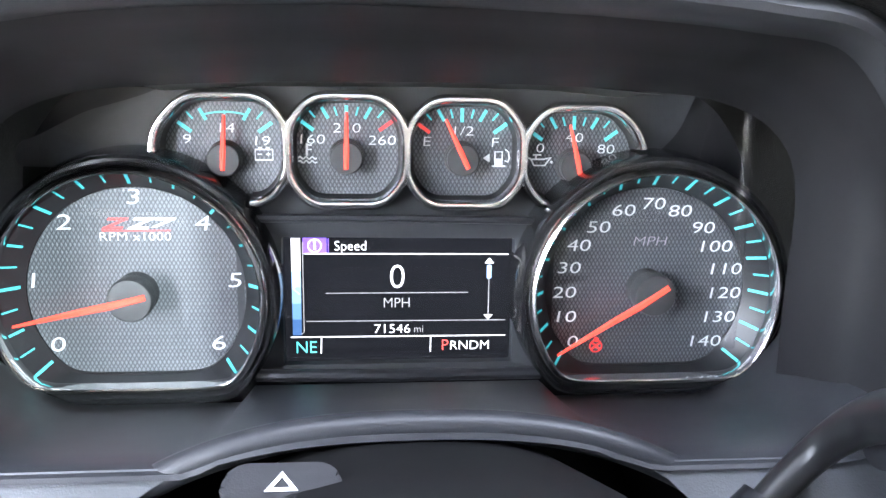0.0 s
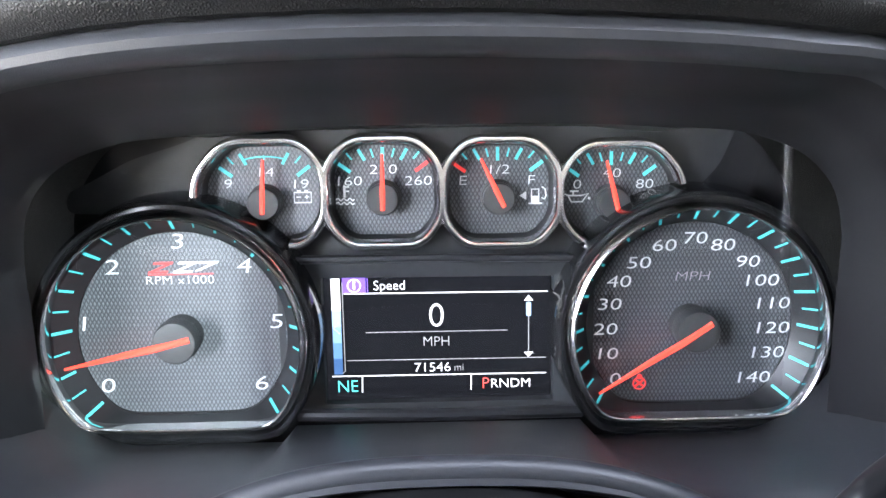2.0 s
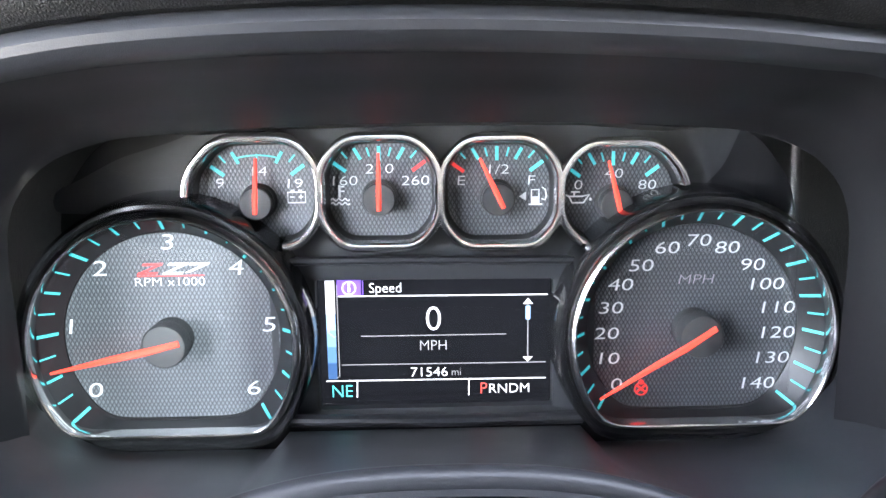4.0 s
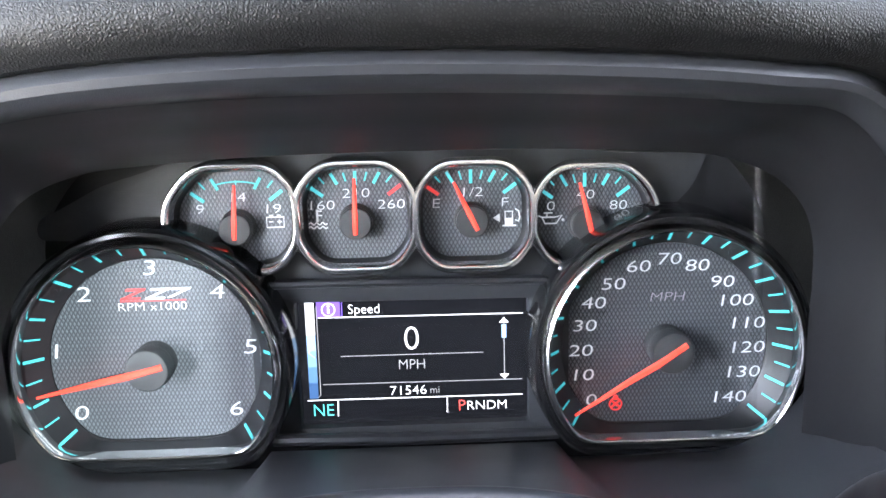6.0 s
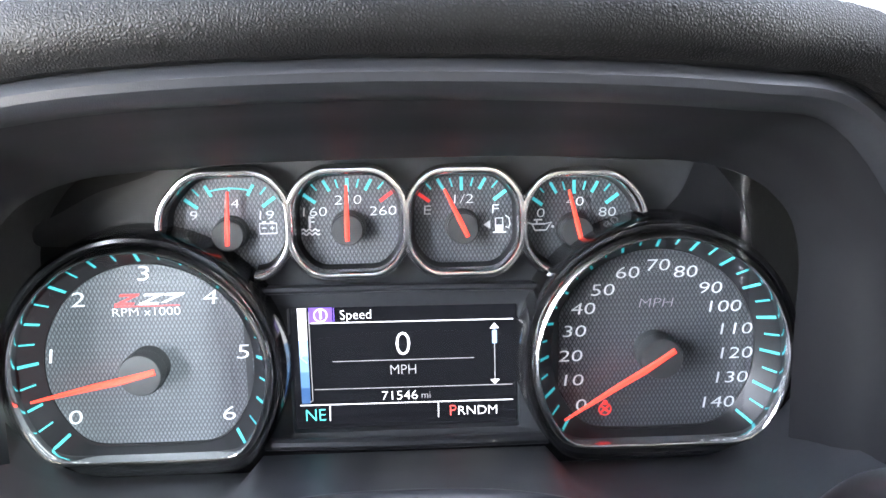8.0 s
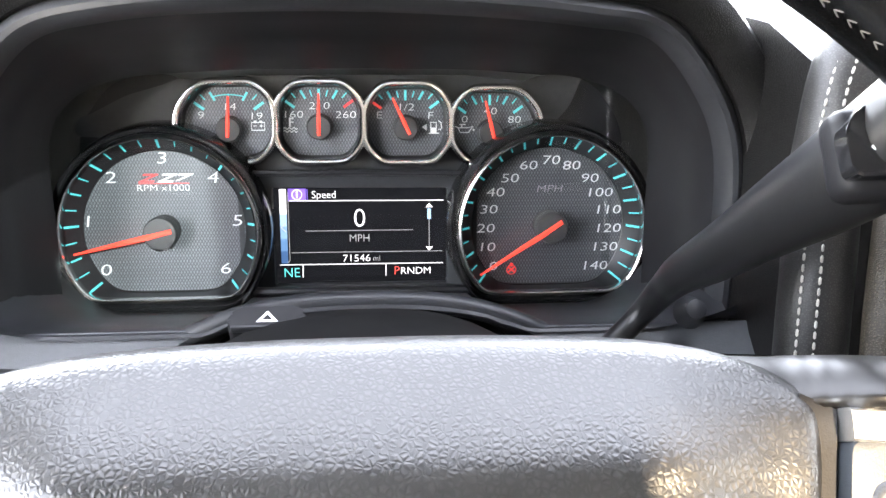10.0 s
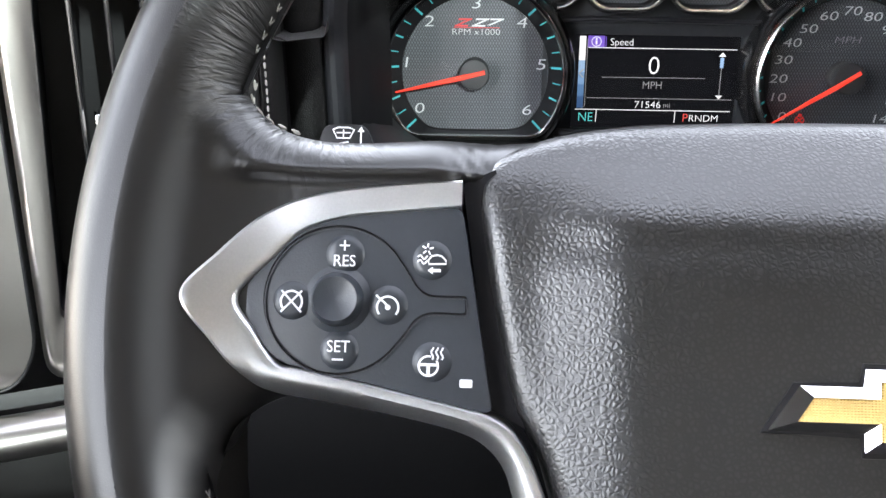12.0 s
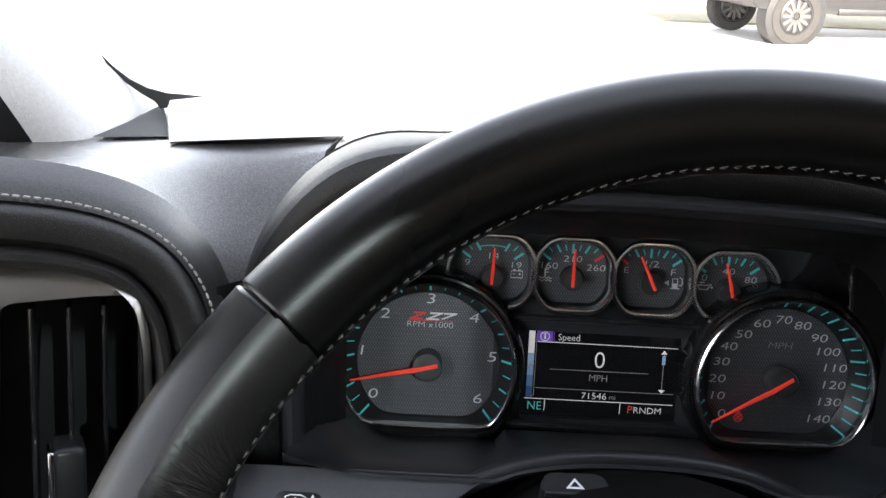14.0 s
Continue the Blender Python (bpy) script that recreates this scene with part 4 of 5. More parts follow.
sbar(-38.6, 10.0, 47.1, 9.3, 0.42, M_LIT)
sbar(-30.0, -7.1, 30.2, -7.3, 0.3, M_LITGREY)
sbar(-38.2, -19.3, 46.6, -19.7, 0.3, M_LITGREY)
sbar(-44.8, -26.2, 46.7, -26.6, 0.42, M_LIT)
sbar(-32.0, -26.7, -32.2, -33.6, 0.42, M_LIT)
sbar(14.5, -26.5, 14.4, -33.6, 0.42, M_LIT)
stext("Speed", -19.4, 13.3, 4.1, M_LIT)
stext("0", 0.1, 0.0, 10.4, M_LIT, 0.98)
stext("MPH", -0.1, -11.5, 4.3, M_LITGREY)
stext("71546", -2.0, -23.0, 4.0, M_LIT, 1.1)
stext("mi", 9.3, -23.2, 3.2, M_LITGREY)
stext("NE", -38.4, -30.7, 5.3, M_LITTEAL)
stext("P", 20.6, -30.6, 4.9, M_LITRED)
stext("RNDM", 31.4, -30.8, 4.0, M_LIT, 1.05)
a, b = sx(-34.2, 13.4)
on_screen("info_tile", prism([(a - 4.9, b - 3.4), (a + 4.9, b - 3.4), (a + 4.9, b + 3.4), (a - 4.9, b + 3.4)], -0.08, 0), M_LITVIOLET, "violet info tile")
on_screen("info_sign", shifted(merged(stroke(arc(a, b, 2.7, 0, 360, 24), 0.4, 0, 0.1), bar(a, b - 1.6, a, b + 0.6, 0.9, 0, 0.1), disc(a, b + 1.5, 0.55, -0.1, 0, 10)), 0, -0.1, 0), M_LIT)
sbar(-28.6, 16.4, -28.6, 10.4, 0.4, M_LITVIOLET)
for k in range(6):
    z0, z1 = 16.6 - 7 * k, 16.6 - 7 * (k + 1)
    (xa, za), (xb, zb) = sx(-43.9, z0), sx(-40.2, z1)
    on_screen("side_tab", prism([(xa, za), (xb, za), (xb, zb), (xa, zb)], -0.08, 0), M_LIT if k < 2 else M_LITBLUE if k == 2 else material("display_blue_%s" % "abc"[k - 3], (0.05, 0.1, 0.2), 0.4, emit=[(0.25, 0.45, 0.75), (0.12, 0.26, 0.5), (0.05, 0.12, 0.28)][k - 3], strength=0.7))
a, b = sx(-42.2, -5.0)
on_screen("chevron", shifted(stroke([(a + 1.4, b + 2.4), (a - 1.2, b), (a + 1.4, b - 2.4)], 0.8, 0, 0.1), 0, -0.1, 0), M_LITGREY)
a, b = sx(-39.2, -5)
on_screen("tab_edge", stroke([(a, b + 20), (a, b - 19), (a - 1.2, b - 20)], 0.3, 0, 0.1), M_LITGREY)
a, b = sx(39.1, -6)
on_screen("scroll_line", bar(a, b + 13, a, b - 13, 0.35, 0, 0.1), M_LITGREY)
on_screen("scroll_thumb", bar(a, b + 10.6, a, b + 4.8, 2.0, 0, 0.12), M_LITBLUE)
on_screen("scroll_arrow", prism([(a - 2, b + 11.4), (a + 2, b + 11.4), (a, b + 13.8)], -0.14, 0), M_LIT)
on_screen("scroll_arrow", prism([(a - 2, b - 11.2), (a, b - 13.4), (a + 2, b - 11.2)], -0.14, 0), M_LIT)

# Curved clear lens over the cluster.
lens_rows = []
for z, y in ((-50, -29), (-30, -32), (0, -35), (30, -37), (60, -38.5), (79, -39.5)):
    lens_rows.append([(x, y - 0.0004 * (x * x), z) for x in range(-164, 150, 16)])
lens = part("lens", loft(lens_rows, closed=False), M_LENS, cluster, "clear cover over the gauges")
lens.visible_shadow = False
# Clear strip added to imitate the upright reflection on the lens.
for x in (127.5,):
    part("lens_streak", loft([[(x + dx, -36 + dy - 6 * math.cos((z - 20) / 60), z) for dx, dy in ((0, 0), (1.3, -0.9), (2.7, -0.9), (4.2, 0.4))] for z in range(-20, 88, 6)], closed=False), M_LENSSTREAK, cluster, "clear strip added for the bright streak on the lens").visible_shadow = False
# Chrome webs that fill the notches between the small frames.
for mx, top, low in ((-43.8, 74.0, 33.2), (3.3, 73.6, 32.6), (50.4, 71.8, 32.0)):
    for edge, s in ((top - 9.6, 1), (low + 9.0, -1)):
        part("chrome_web", prism([(mx - 3.4, edge + s * 2.2), (mx, edge - s * 3.4), (mx + 3.4, edge + s * 2.2), (mx, edge + s * 0.4)][::s], -10.9, -4, 0.5), M_BEZEL, cluster, "chrome web between two gauges")

# ---- steering wheel, in its own frame: x right, y towards the dash, z up in the wheel's plane ----
WHEEL = spot(5.0, -322, -25.5, -24.5)
wheel = thing("steering_wheel", WHEEL, "black leather steering wheel with silver spoke trim and a gold badge", "steering wheel")
RR, RT, RISE = 187.8, 16.2, 1.5   # the rim stands a little high on its spokes


def rim_point(ang, phi, grow=0.0, wide=1.0):
    """On the rim: ang anticlockwise from the right, phi round the tube from the outside towards the driver."""
    r = RR + (RT * wide + grow) * math.cos(phi)
    return Vector((r * math.cos(ang), -(17.0 + grow) * math.sin(phi), RISE + r * math.sin(ang)))


def rim_loops(a0, a1, count, phis):
    near = ((0.0, -1.1), (0.08, -0.7), (0.18, -0.2), (0.3, 0.06), (0.5, 0.1), (0.8, 0.04))   # drawn in at the joints
    stops = [(a0 + d, g) for d, g in near] + [(a0 + (a1 - a0) * k / count, 0.0) for k in range(2, count - 1)] + [(a1 - d, g) for d, g in near[::-1]]
    return [[rim_point(radians(a), radians(f), g) for f in phis] for a, g in stops]


SEAMS = [38.0, 141.0, 219.0, 321.0]
ROUND, OUTER = [360 * j / 28 for j in range(28)], [90 - 272 * j / 32 for j in range(33)]
for a0, a1 in ((38, 141), (219, 321)):
    part("rim_cover", loft(rim_loops(a0, a1, 140, ROUND)), M_LEATHER, wheel, "smooth black leather rim cover")
for a0, a1 in ((141, 219), (321, 399)):   # the inner front of these goes over into the spokes
    part("rim_cover", loft(rim_loops(a0, a1, 110, OUTER), closed=False), M_LEATHER, wheel, "smooth black leather rim cover")
for a in SEAMS:
    part("rim_seam", stitches([rim_point(radians(a), radians(f), -1.3) for f in range(20, 170, 4)], 2.2, 0.8, 0.2), M_BLACK, wheel, "stitched joint across the rim")
for a0, a1 in ((22, 158), (196, 344)):
    line = [rim_point(radians(a0 + (a1 - a0) * k / 400), radians(170), 0.2) for k in range(401)]
    part("rim_stitching", merged(stitches(line, 2.6, 1.5, 0.21, 0.6, (0, 1, 0)), stitches([p + Vector((0, 1.2, 0)) for p in line], 2.6, 1.5, 0.21, -0.6, (0, 1, 0))), M_RIMTHREAD, wheel, "grey thread stitched along the inner rim")


def mirrored(bm, s):
    """The other side of the wheel: the same shape turned over."""
    if s > 0:
        for v in bm.verts:
            v.co.x = -v.co.x
        bmesh.ops.reverse_faces(bm, faces=bm.faces)
    return bm


def rim_rise(x):
    """How far the spoke comes up to the driver as it nears the rim."""
    return -0.0118 * max(0.0, -149 - x) ** 2


INSIDE = RR - RT + 0.03
CORNER_TOP = [(-161.4, 55.5), (-156.2, 50.2), (-148, 47), (-135, 45.7), (-113, 46.8), (-98, 48.0), (-84, 48.8)]
CORNER_LOW = [(-164.0, -37), (-161.3, -30), (-156.5, -25.3), (-150, -22.4), (-140, -21), (-115, -20), (-89, -19)]
EDGE_TOP = [(INSIDE * math.cos(radians(a)), RISE + INSIDE * math.sin(radians(a))) for a in range(140, 161, 4)] + CORNER_TOP
EDGE_LOW = [(INSIDE * math.cos(radians(a)), RISE + INSIDE * math.sin(radians(a))) for a in range(220, 195, -4)] + CORNER_LOW


def nearest(line, p):
    """Foot of p on a line of points: signed distance (to the right of it positive), arc length, place."""
    best, run = None, 0.0
    for a, b in zip(line, line[1:]):
        ab = b - a
        u = max(0.0, min(1.0, (p - a).dot(ab) / ab.length_squared))
        q = a + ab * u
        d = (p - q).length
        if best is None or d < abs(best[0]):
            side = ab.x * (p.y - a.y) - ab.y * (p.x - a.x)
            best = (-d if side > 0 else d, run + u * ab.length, q)
        run += ab.length
    return best


def web_depth(rho):
    """Front of the leather between the rim's crest and the spoke's plane."""
    if rho <= 172:
        return 0.2 - 0.0124 * max(0.0, rho - 149) ** 2
    u = min(1.0, (rho - 172) / (RR - 172))
    return (2 * u ** 3 - 3 * u * u + 1) * -6.36 + (u ** 3 - 2 * u * u + u) * (RR - 172) * -0.57 + (3 * u * u - 2 * u ** 3) * -17.0


def spoke_arm(s):
    """Leather that flows from the rim's crest into the spoke, wrinkled round the inner corner."""
    top_line, low_line = ([Vector((v.x, v.y)) for v in smooth_path([(x, z, 0) for x, z in line], 90)] for line in (EDGE_TOP, EDGE_LOW))
    bm, grid, step, hub = bmesh.new(), {}, 1.15, Vector((0, RISE))
    turn_top, turn_low = (nearest(line, Vector(c))[1] for line, c in ((top_line, (-158, 52)), (low_line, (-160, -28))))
    for j in range(int(232 / step)):
        z0 = -109 + step * j
        for k in range(int(107 / step)):
            p = Vector((-190.5 + step * k, z0))
            out = (p - hub).length - RR
            if out > step or abs(math.atan2(z0 - RISE, -p.x)) > radians(39):
                continue
            dt, at, qt = nearest(top_line, p)
            dl, al, ql = nearest(low_line, p)
            dl = -dl
            if min(dt, dl) < -step:
                continue
            if out > 0:
                p = hub + (p - hub) * (RR / (out + RR))
            elif dt < 0:
                p, dt = qt.copy(), 0.0
            elif dl < 0:
                p, dl = ql.copy(), 0.0
            rho, d = (p - hub).length, max(0.0, min(dt, dl))
            tube_y = -17.0 * math.sqrt(max(0.0, 1 - ((RR - rho) / RT) ** 2))
            bulge = ease(32.0, 36.5, p.y) * ease(-172, -154, p.x) * ease(70, 54, p.y)
            y = web_depth(rho) - 4.6 * bulge
            y += ((7 + 4.5 * bulge) * max(0.0, 1 - d / 13.0) ** 1.5 + (5 - 2 * bulge) * math.exp(-d / 1.5)) * ease(RR, 166, rho)
            flow = ease(104, 64, p.y) * ease(-84, -46, p.y)
            y = tube_y * (1 - flow) + y * flow if rho > INSIDE - 1 else y
            fold = math.exp(-(dt / 18) ** 2) * math.exp(-((at - turn_top) / 17) ** 2) + 0.5 * math.exp(-(dl / 12) ** 2) * math.exp(-((al - turn_low) / 12) ** 2)
            arcs = at if dt < dl else al
            y += 0.14 * fold * (math.sin(2.5 * arcs + 1.6 * math.sin(0.33 * d + 0.5 * arcs)) + 0.6 * math.sin(1.35 * arcs + 0.22 * d + 1.1 * math.sin(0.4 * d))) * ease(0, 3, -out)
            y += 0.35 * math.exp(-((p.x + 103) / 4.5) ** 2) * math.sin(p.x * 1.5 + p.y * 0.8) * bulge
            y += 9 * ease(-114, -95, p.x) if p.y > 34 else 22 * ease(-107.5, -102, p.x)
            grid[j, k] = bm.verts.new((p.x, y, p.y))
    for j, k in list(grid):
        quad = [grid.get(q) for q in ((j, k), (j, k + 1), (j + 1, k + 1), (j + 1, k))]
        have = [v for v in quad if v]
        if len(have) >= 3:
            bm.faces.new(have)
    bmesh.ops.remove_doubles(bm, verts=bm.verts, dist=0.05)
    for line, w in ((CORNER_TOP, 1), (CORNER_LOW, -1)):   # the leather turns in behind the edge
        rows = [[], [], []]
        for p in smooth_path([(x, z, 0) for x, z in line], 50):
            near = ease(-164, -150, p.x)
            for row, y, dz in zip(rows, (5 + 13 * near, 14 + 6 * near, 26), (0, 1.0, 6)):
                row.append((p.x, y, p.y - w * dz))
        loft(rows, closed=False, bm=bm)
    return mirrored(bm, s)


TRIM_OUTER = [(-104.4, 34.3), (-122, 32.8), (-141, 30.0), (-155, 24.5), (-166, 14.0), (-173.6, 3.2), (-166.5, -8.0), (-158, -17.5), (-151, -20.9), (-137, -23.0), (-120, -25.8), (-105, -29.0), (-97.5, -32.4), (-92.5, -38.0), (-89.5, -46.5), (-81, -72.0)]
TRIM_INNER = [(-104.4, 27.0), (-122, 25.2), (-134, 23.8), (-144, 20.4), (-151, 14.0), (-160.4, 3.6), (-156, -5.0), (-150, -13.0), (-145, -14.2), (-134, -16.2), (-119.8, -19.2), (-105, -22.4), (-95, -25.0), (-88.5, -30.5), (-82.5, -43.0), (-73, -72.0)]


def spoke_trim(s):
    out, inn = (smooth_path([(x, 0, z) for x, z in pts], 180) for pts in (TRIM_OUTER, TRIM_INNER))
    loops = []
    for a, b in zip(out, inn):
        loops.append([(p.x, y + rim_rise(p.x), p.z) for p, y in ((a.lerp(b, v), y + 4.5 * ease(-12, -22, a.z) * max(0.0, 0.62 - v) ** 1.4 / 0.512) for v, y in ((0, 14), (0, -0.4), (0.03, -1.2), (0.09, -1.7), (0.2, -1.8), (0.3, -1.9), (0.45, -1.9), (0.6, -1.9), (0.75, -1.9), (0.91, -1.7), (0.97, -1.2), (1, -0.4), (1, 14)))])
    return mirrored(loft(loops, cap0=True, cap1=True), s)


PANEL_OUT = [(-160.9, 3.6), (-151.0, 15.4), (-144.3, 21.3), (-133, 24.5), (-122, 25.7), (-104.2, 27.4), (-95.6, -23.4), (-97.2, -24.0), (-119.9, -19.0), (-135, -15.8), (-150.2, -12.8), (-156.4, -5.0)]


def dome(cx, cz, r, y, h, n=28):
    o = soft_outline(r, n=n)
    return ringed(o, cx, cz, [(0, y), (-r * 0.15, y - h * 0.6), (-r * 0.4, y - h * 0.92), (-r * 0.7, y - h), (-r * 0.98, y - h)], cap1=True)


def spoke_controls(s):
    label = "charcoal plate with cruise control buttons" if s < 0 else "charcoal plate with audio buttons"
    pts = rounded_poly(PANEL_OUT, 3, 3)
    p = part("button_plate", mirrored(prism(pts, -0.9, 10, 0.6), s), M_PLATE, wheel, label)
    cx, cz = -135.1, 3.1
    slot = [(-117.6, -4.8), (-115.3, -1.6), (-112.5, 0.0), (-109, 0.3), (-103.6, 0.2), (-102.6, 0.9), (-102.8, 3.9), (-103.6, 4.5), (-109, 4.5), (-112.5, 4.9), (-115.3, 6.9), (-117.6, 10.4)]
    line = [tuple(q)[:2] for q in smooth_path([(x, z, 0) for x, z in arc(cx, cz, 18.6, 40, 320, 48) + slot], 200, True)]
    line.append(line[0])
    part("pad_groove", mirrored(stroke(line, 0.55, -0.85, 0.5), s), M_GLOSS, p)
    # Paler line set just below the groove, painted as its highlight.
    part("groove_glint", mirrored(stroke([(x + 0.15, z - 0.5) for x, z in line], 0.28, -0.95, 0.5), s), M_PANEL, p)
    part("joystick", mirrored(ringed(soft_outline(6.4, n=36), cx, cz, [(2.2, -0.9), (0.4, -2.0), (-0.3, -4.6), (-0.9, -5.4), (-2.4, -4.9), (-5.9, -4.4)], cap1=True), s), M_PLATE, p)
    spots = [(-133.6, 14.6), (-134.2, -9.6), (-146.6, 2.6), (-122.2, 2.0), (-111.5, 13.6), (-110.8, -11.8)]
    for x, z in spots:
        part("button", mirrored(dome(x, z, 5.0, -0.85, 1.3), s), M_PLATE, p)
    if s > 0:
        return
    y = -2.15
    part("mark", shifted(lettering("RES", 2.9, 0, 0.2, 0.9), -133.6, y, 12.9), M_ICON, p)
    part("mark", merged(bar(-133.6, 15.4, -133.6, 18.0, 0.42, y), bar(-134.9, 16.7, -132.3, 16.7, 0.42, y)), M_ICON, p)
    part("mark", shifted(lettering("SET", 2.9, 0, 0.2, 0.9), -134.3, y, -8.6), M_ICON, p)
    part("mark", bar(-135.7, -11.9, -132.9, -11.9, 0.42, y), M_ICON, p)
    gauge = lambda x, z: stroke(arc(x, z, 2.7, -40, 220, 24), 0.5, y)
    part("mark", merged(gauge(-146.6, 2.2), bar(-149.2, 5.0, -144.0, -0.4, 0.45, y), bar(-144.0, 5.0, -149.2, -0.4, 0.45, y)), M_ICON, p)
    part("mark", merged(gauge(-122.2, 1.4), bar(-124.2, 3.6, -121.8, 1.4, 0.5, y), bar(-125.2, 4.4, -123.6, 3.0, 0.5, y), disc(-122.2, 1.4, 0.7, y - 0.3, y, 12)), M_ICON, p)
    X, Z = -111.4, 13.2
    car = [(-1.0, 0.2), (-0.2, 1.3), (1.3, 1.6), (2.4, 1.3), (3.4, 0.3), (3.5, -0.6), (-0.8, -0.7), (-1.0, 0.2)]
    part("mark", merged(stroke([(X + u, Z + w) for u, w in car], 0.42, y), *[stroke([(X - 3.6 + 0.3 * k, Z + dz + 0.5 * math.sin(k * 0.9)) for k in range(9)], 0.4, y) for dz in (1.0, -0.2)], *[bar(X - 1.2 + 0.5 * math.cos(q), Z + 3.0 + 0.5 * math.sin(q), X - 1.2 + 1.5 * math.cos(q), Z + 3.0 + 1.5 * math.sin(q), 0.4, y) for q in (0.3, 1.5, 2.6, 3.9, 5.2)], bar(X, Z - 2.3, X + 2.2, Z - 2.3, 0.75, y), prism([(X + 0.2, Z - 3.2), (X + 0.2, Z - 1.4), (X - 1.1, Z - 2.3)], y - 0.3, y)), M_ICON, p)
    X, Z = -111.6, -12.8
    heat = [stroke([(X + u + 0.3 * math.sin(k * 1.3), Z + 1.6 + 0.5 * k) for k in range(7)], 0.42, y) for u in (0.9, 2.1, 3.3)]
    part("mark", merged(stroke(arc(X, Z, 2.4, 75, 395, 26), 0.5, y), bar(X - 2.1, Z + 0.3, X + 2.1, Z + 0.3, 0.7, y), bar(X, Z + 0.2, X, Z - 2.1, 0.8, y), *heat), M_ICON, p)
    part("status_lamp", prism(rounded(-103.8, -100.6, -17.9, -15.9, 0.4, 3), -1.3, 0.0, 0.1), M_WHITE, p, "small white status lamp")


for s in (-1, 1):
    part("spoke_web", spoke_arm(s), M_WEB, wheel, "wrinkled leather spoke web", angle=170)
    seam = [(p.x, 6.0, p.y + 0.3) for p in smooth_path([(x, z, 0) for x, z in EDGE_TOP[5:9]], 60)]
    part("spoke_stitching", mirrored(merged(stitches(seam, 2.5, 1.4, 0.36, 0.5, (0, 1, 0)), stitches([(x, y + 1.5, z - 0.2) for x, y, z in seam], 2.5, 1.4, 0.36, -0.5, (0, 1, 0))), s), M_THREAD, wheel, "pale thread along the spoke")
    part("spoke_trim", spoke_trim(s), M_SILVER, wheel, "satin silver spoke trim")
    spoke_controls(s)
    part("spoke_gap", mirrored(prism([(-104.4, 34), (-96, 38), (-84, -30), (-95.8, -23)], 4, 12), s), M_LINING, wheel)

# Airbag cover: rolled shoulders, slightly hollow face.
PAD = [(-101.8, 31.5), (-99.5, 38.5), (-93, 44.5), (-80, 50.0), (-60, 53.4), (-30, 55.2), (0, 55.6), (30, 55.2), (60, 53.4), (80, 50.0), (93, 44.5), (99.5, 38.5), (101.8, 31.5), (98.5, 13), (94.5, -6), (90.5, -22), (82.5, -38), (72, -70), (55, -92), (0, -98), (-55, -92), (-72, -70), (-82.5, -38), (-90.5, -22), (-94.5, -6), (-98.5, 13)]
pad_pts = [(v.x, v.z) for v in smooth_path([(x, 0, z) for x, z in PAD], 220, True)][::-1]


def soft_ramp(v, w):
    return w * math.log1p(math.exp(min(40.0, v / w)))


def face_y(x, z):
    """The cover's face: a rolled top, a gently tilted band down each side, a flatter middle."""
    y = -8.5 + 0.42 * soft_ramp(z - 20.5, 1.1) + 0.0062 * max(0.0, z - 20.5) ** 2
    a = abs(x)
    shoulder = (SIDE_TILT * soft_ramp(a - 64, 1.6) - 0.30 * soft_ramp(a - 86, 1.4) + 0.5 * soft_ramp(a - 96, 1.4)) * (0.3 + 0.7 * ease(44, 16, z))
    return y + shoulder + 1.3 * math.exp(-((z - 18.5) / 4.5) ** 2) * ease(90, 74, a)


SIDE_TILT = 0.35
pad_rows = [[(x, y, z) for x, z in pad_pts] for y in (46, 38, 31)]
for d, sink in ((0.0, 9.0), (0.25, 6.2), (0.8, 3.8), (1.7, 2.0), (2.9, 0.8), (4.4, 0.2), (6.2, 0)):
    pad_rows.append([(p.x, min(face_y(p.x, p.y) + sink, 28.0), p.y) for p in inward(pad_pts, d)])
last = inward(pad_pts, 6.2)
for k in (0.96, 0.925, 0.89, 0.855, 0.82, 0.785, 0.75, 0.715, 0.68, 0.645, 0.61, 0.575, 0.53, 0.48, 0.42, 0.35, 0.27, 0.18, 0.08, 0.02):
    ring = [(p.x * k, -18 + (p.y + 18) * k) for p in last]
    pad_rows.append([(x, face_y(x, z), z) for x, z in ring])
pad_bm = loft(pad_rows, cap0=True, cap1=True)
pad = part("airbag_cover", pad_bm, M_GRAIN, wheel, "black grained airbag cover", angle=60)
# Badge: gold bar with a raised middle block, in a chrome border.
BADGE = [(-33.6, -5.4), (-26.0, 5.2), (-11.6, 5.2), (-11.0, 9.4), (11.6, 9.4), (11.0, 5.2), (33.6, 5.2), (26.0, -5.4), (11.0, -5.4), (11.0, -9.8), (-11.6, -9.8), (-11.6, -5.4)]
bx, bz = 1.9, -19.6
shape = [(x + bx, z + bz) for x, z in BADGE]
small = [(-27.4, -2.9), (-23.6, 2.7), (-8.8, 2.7), (-8.6, 6.6), (8.8, 6.6), (8.6, 2.7), (27.4, 2.7), (23.6, -2.9), (8.6, -2.9), (8.6, -7.0), (-8.8, -7.0), (-8.8, -2.9)]
inset = [(x + bx, z + bz) for x, z in small]
border = loft([[(x, -6, z) for x, z in shape], [(x, -9.4, z) for x, z in shape], [(x, -11.6, z) for x, z in inset], [(x, -10.6, z) for x, z in inset]], cap0=True)
part("badge_border", border, M_CHROME, pad, "chrome badge border", angle=15)
part("badge_inlay", prism(inset, -11.2, -10, 0.0), M_GOLD, pad, "gold textured badge inlay")
part("badge_well", prism([(bx + x * 1.05, bz + z * 1.14) for x, z in BADGE], -9.0, -6.5, 0.4), M_BLACK, pad, "dark recess round the badge")

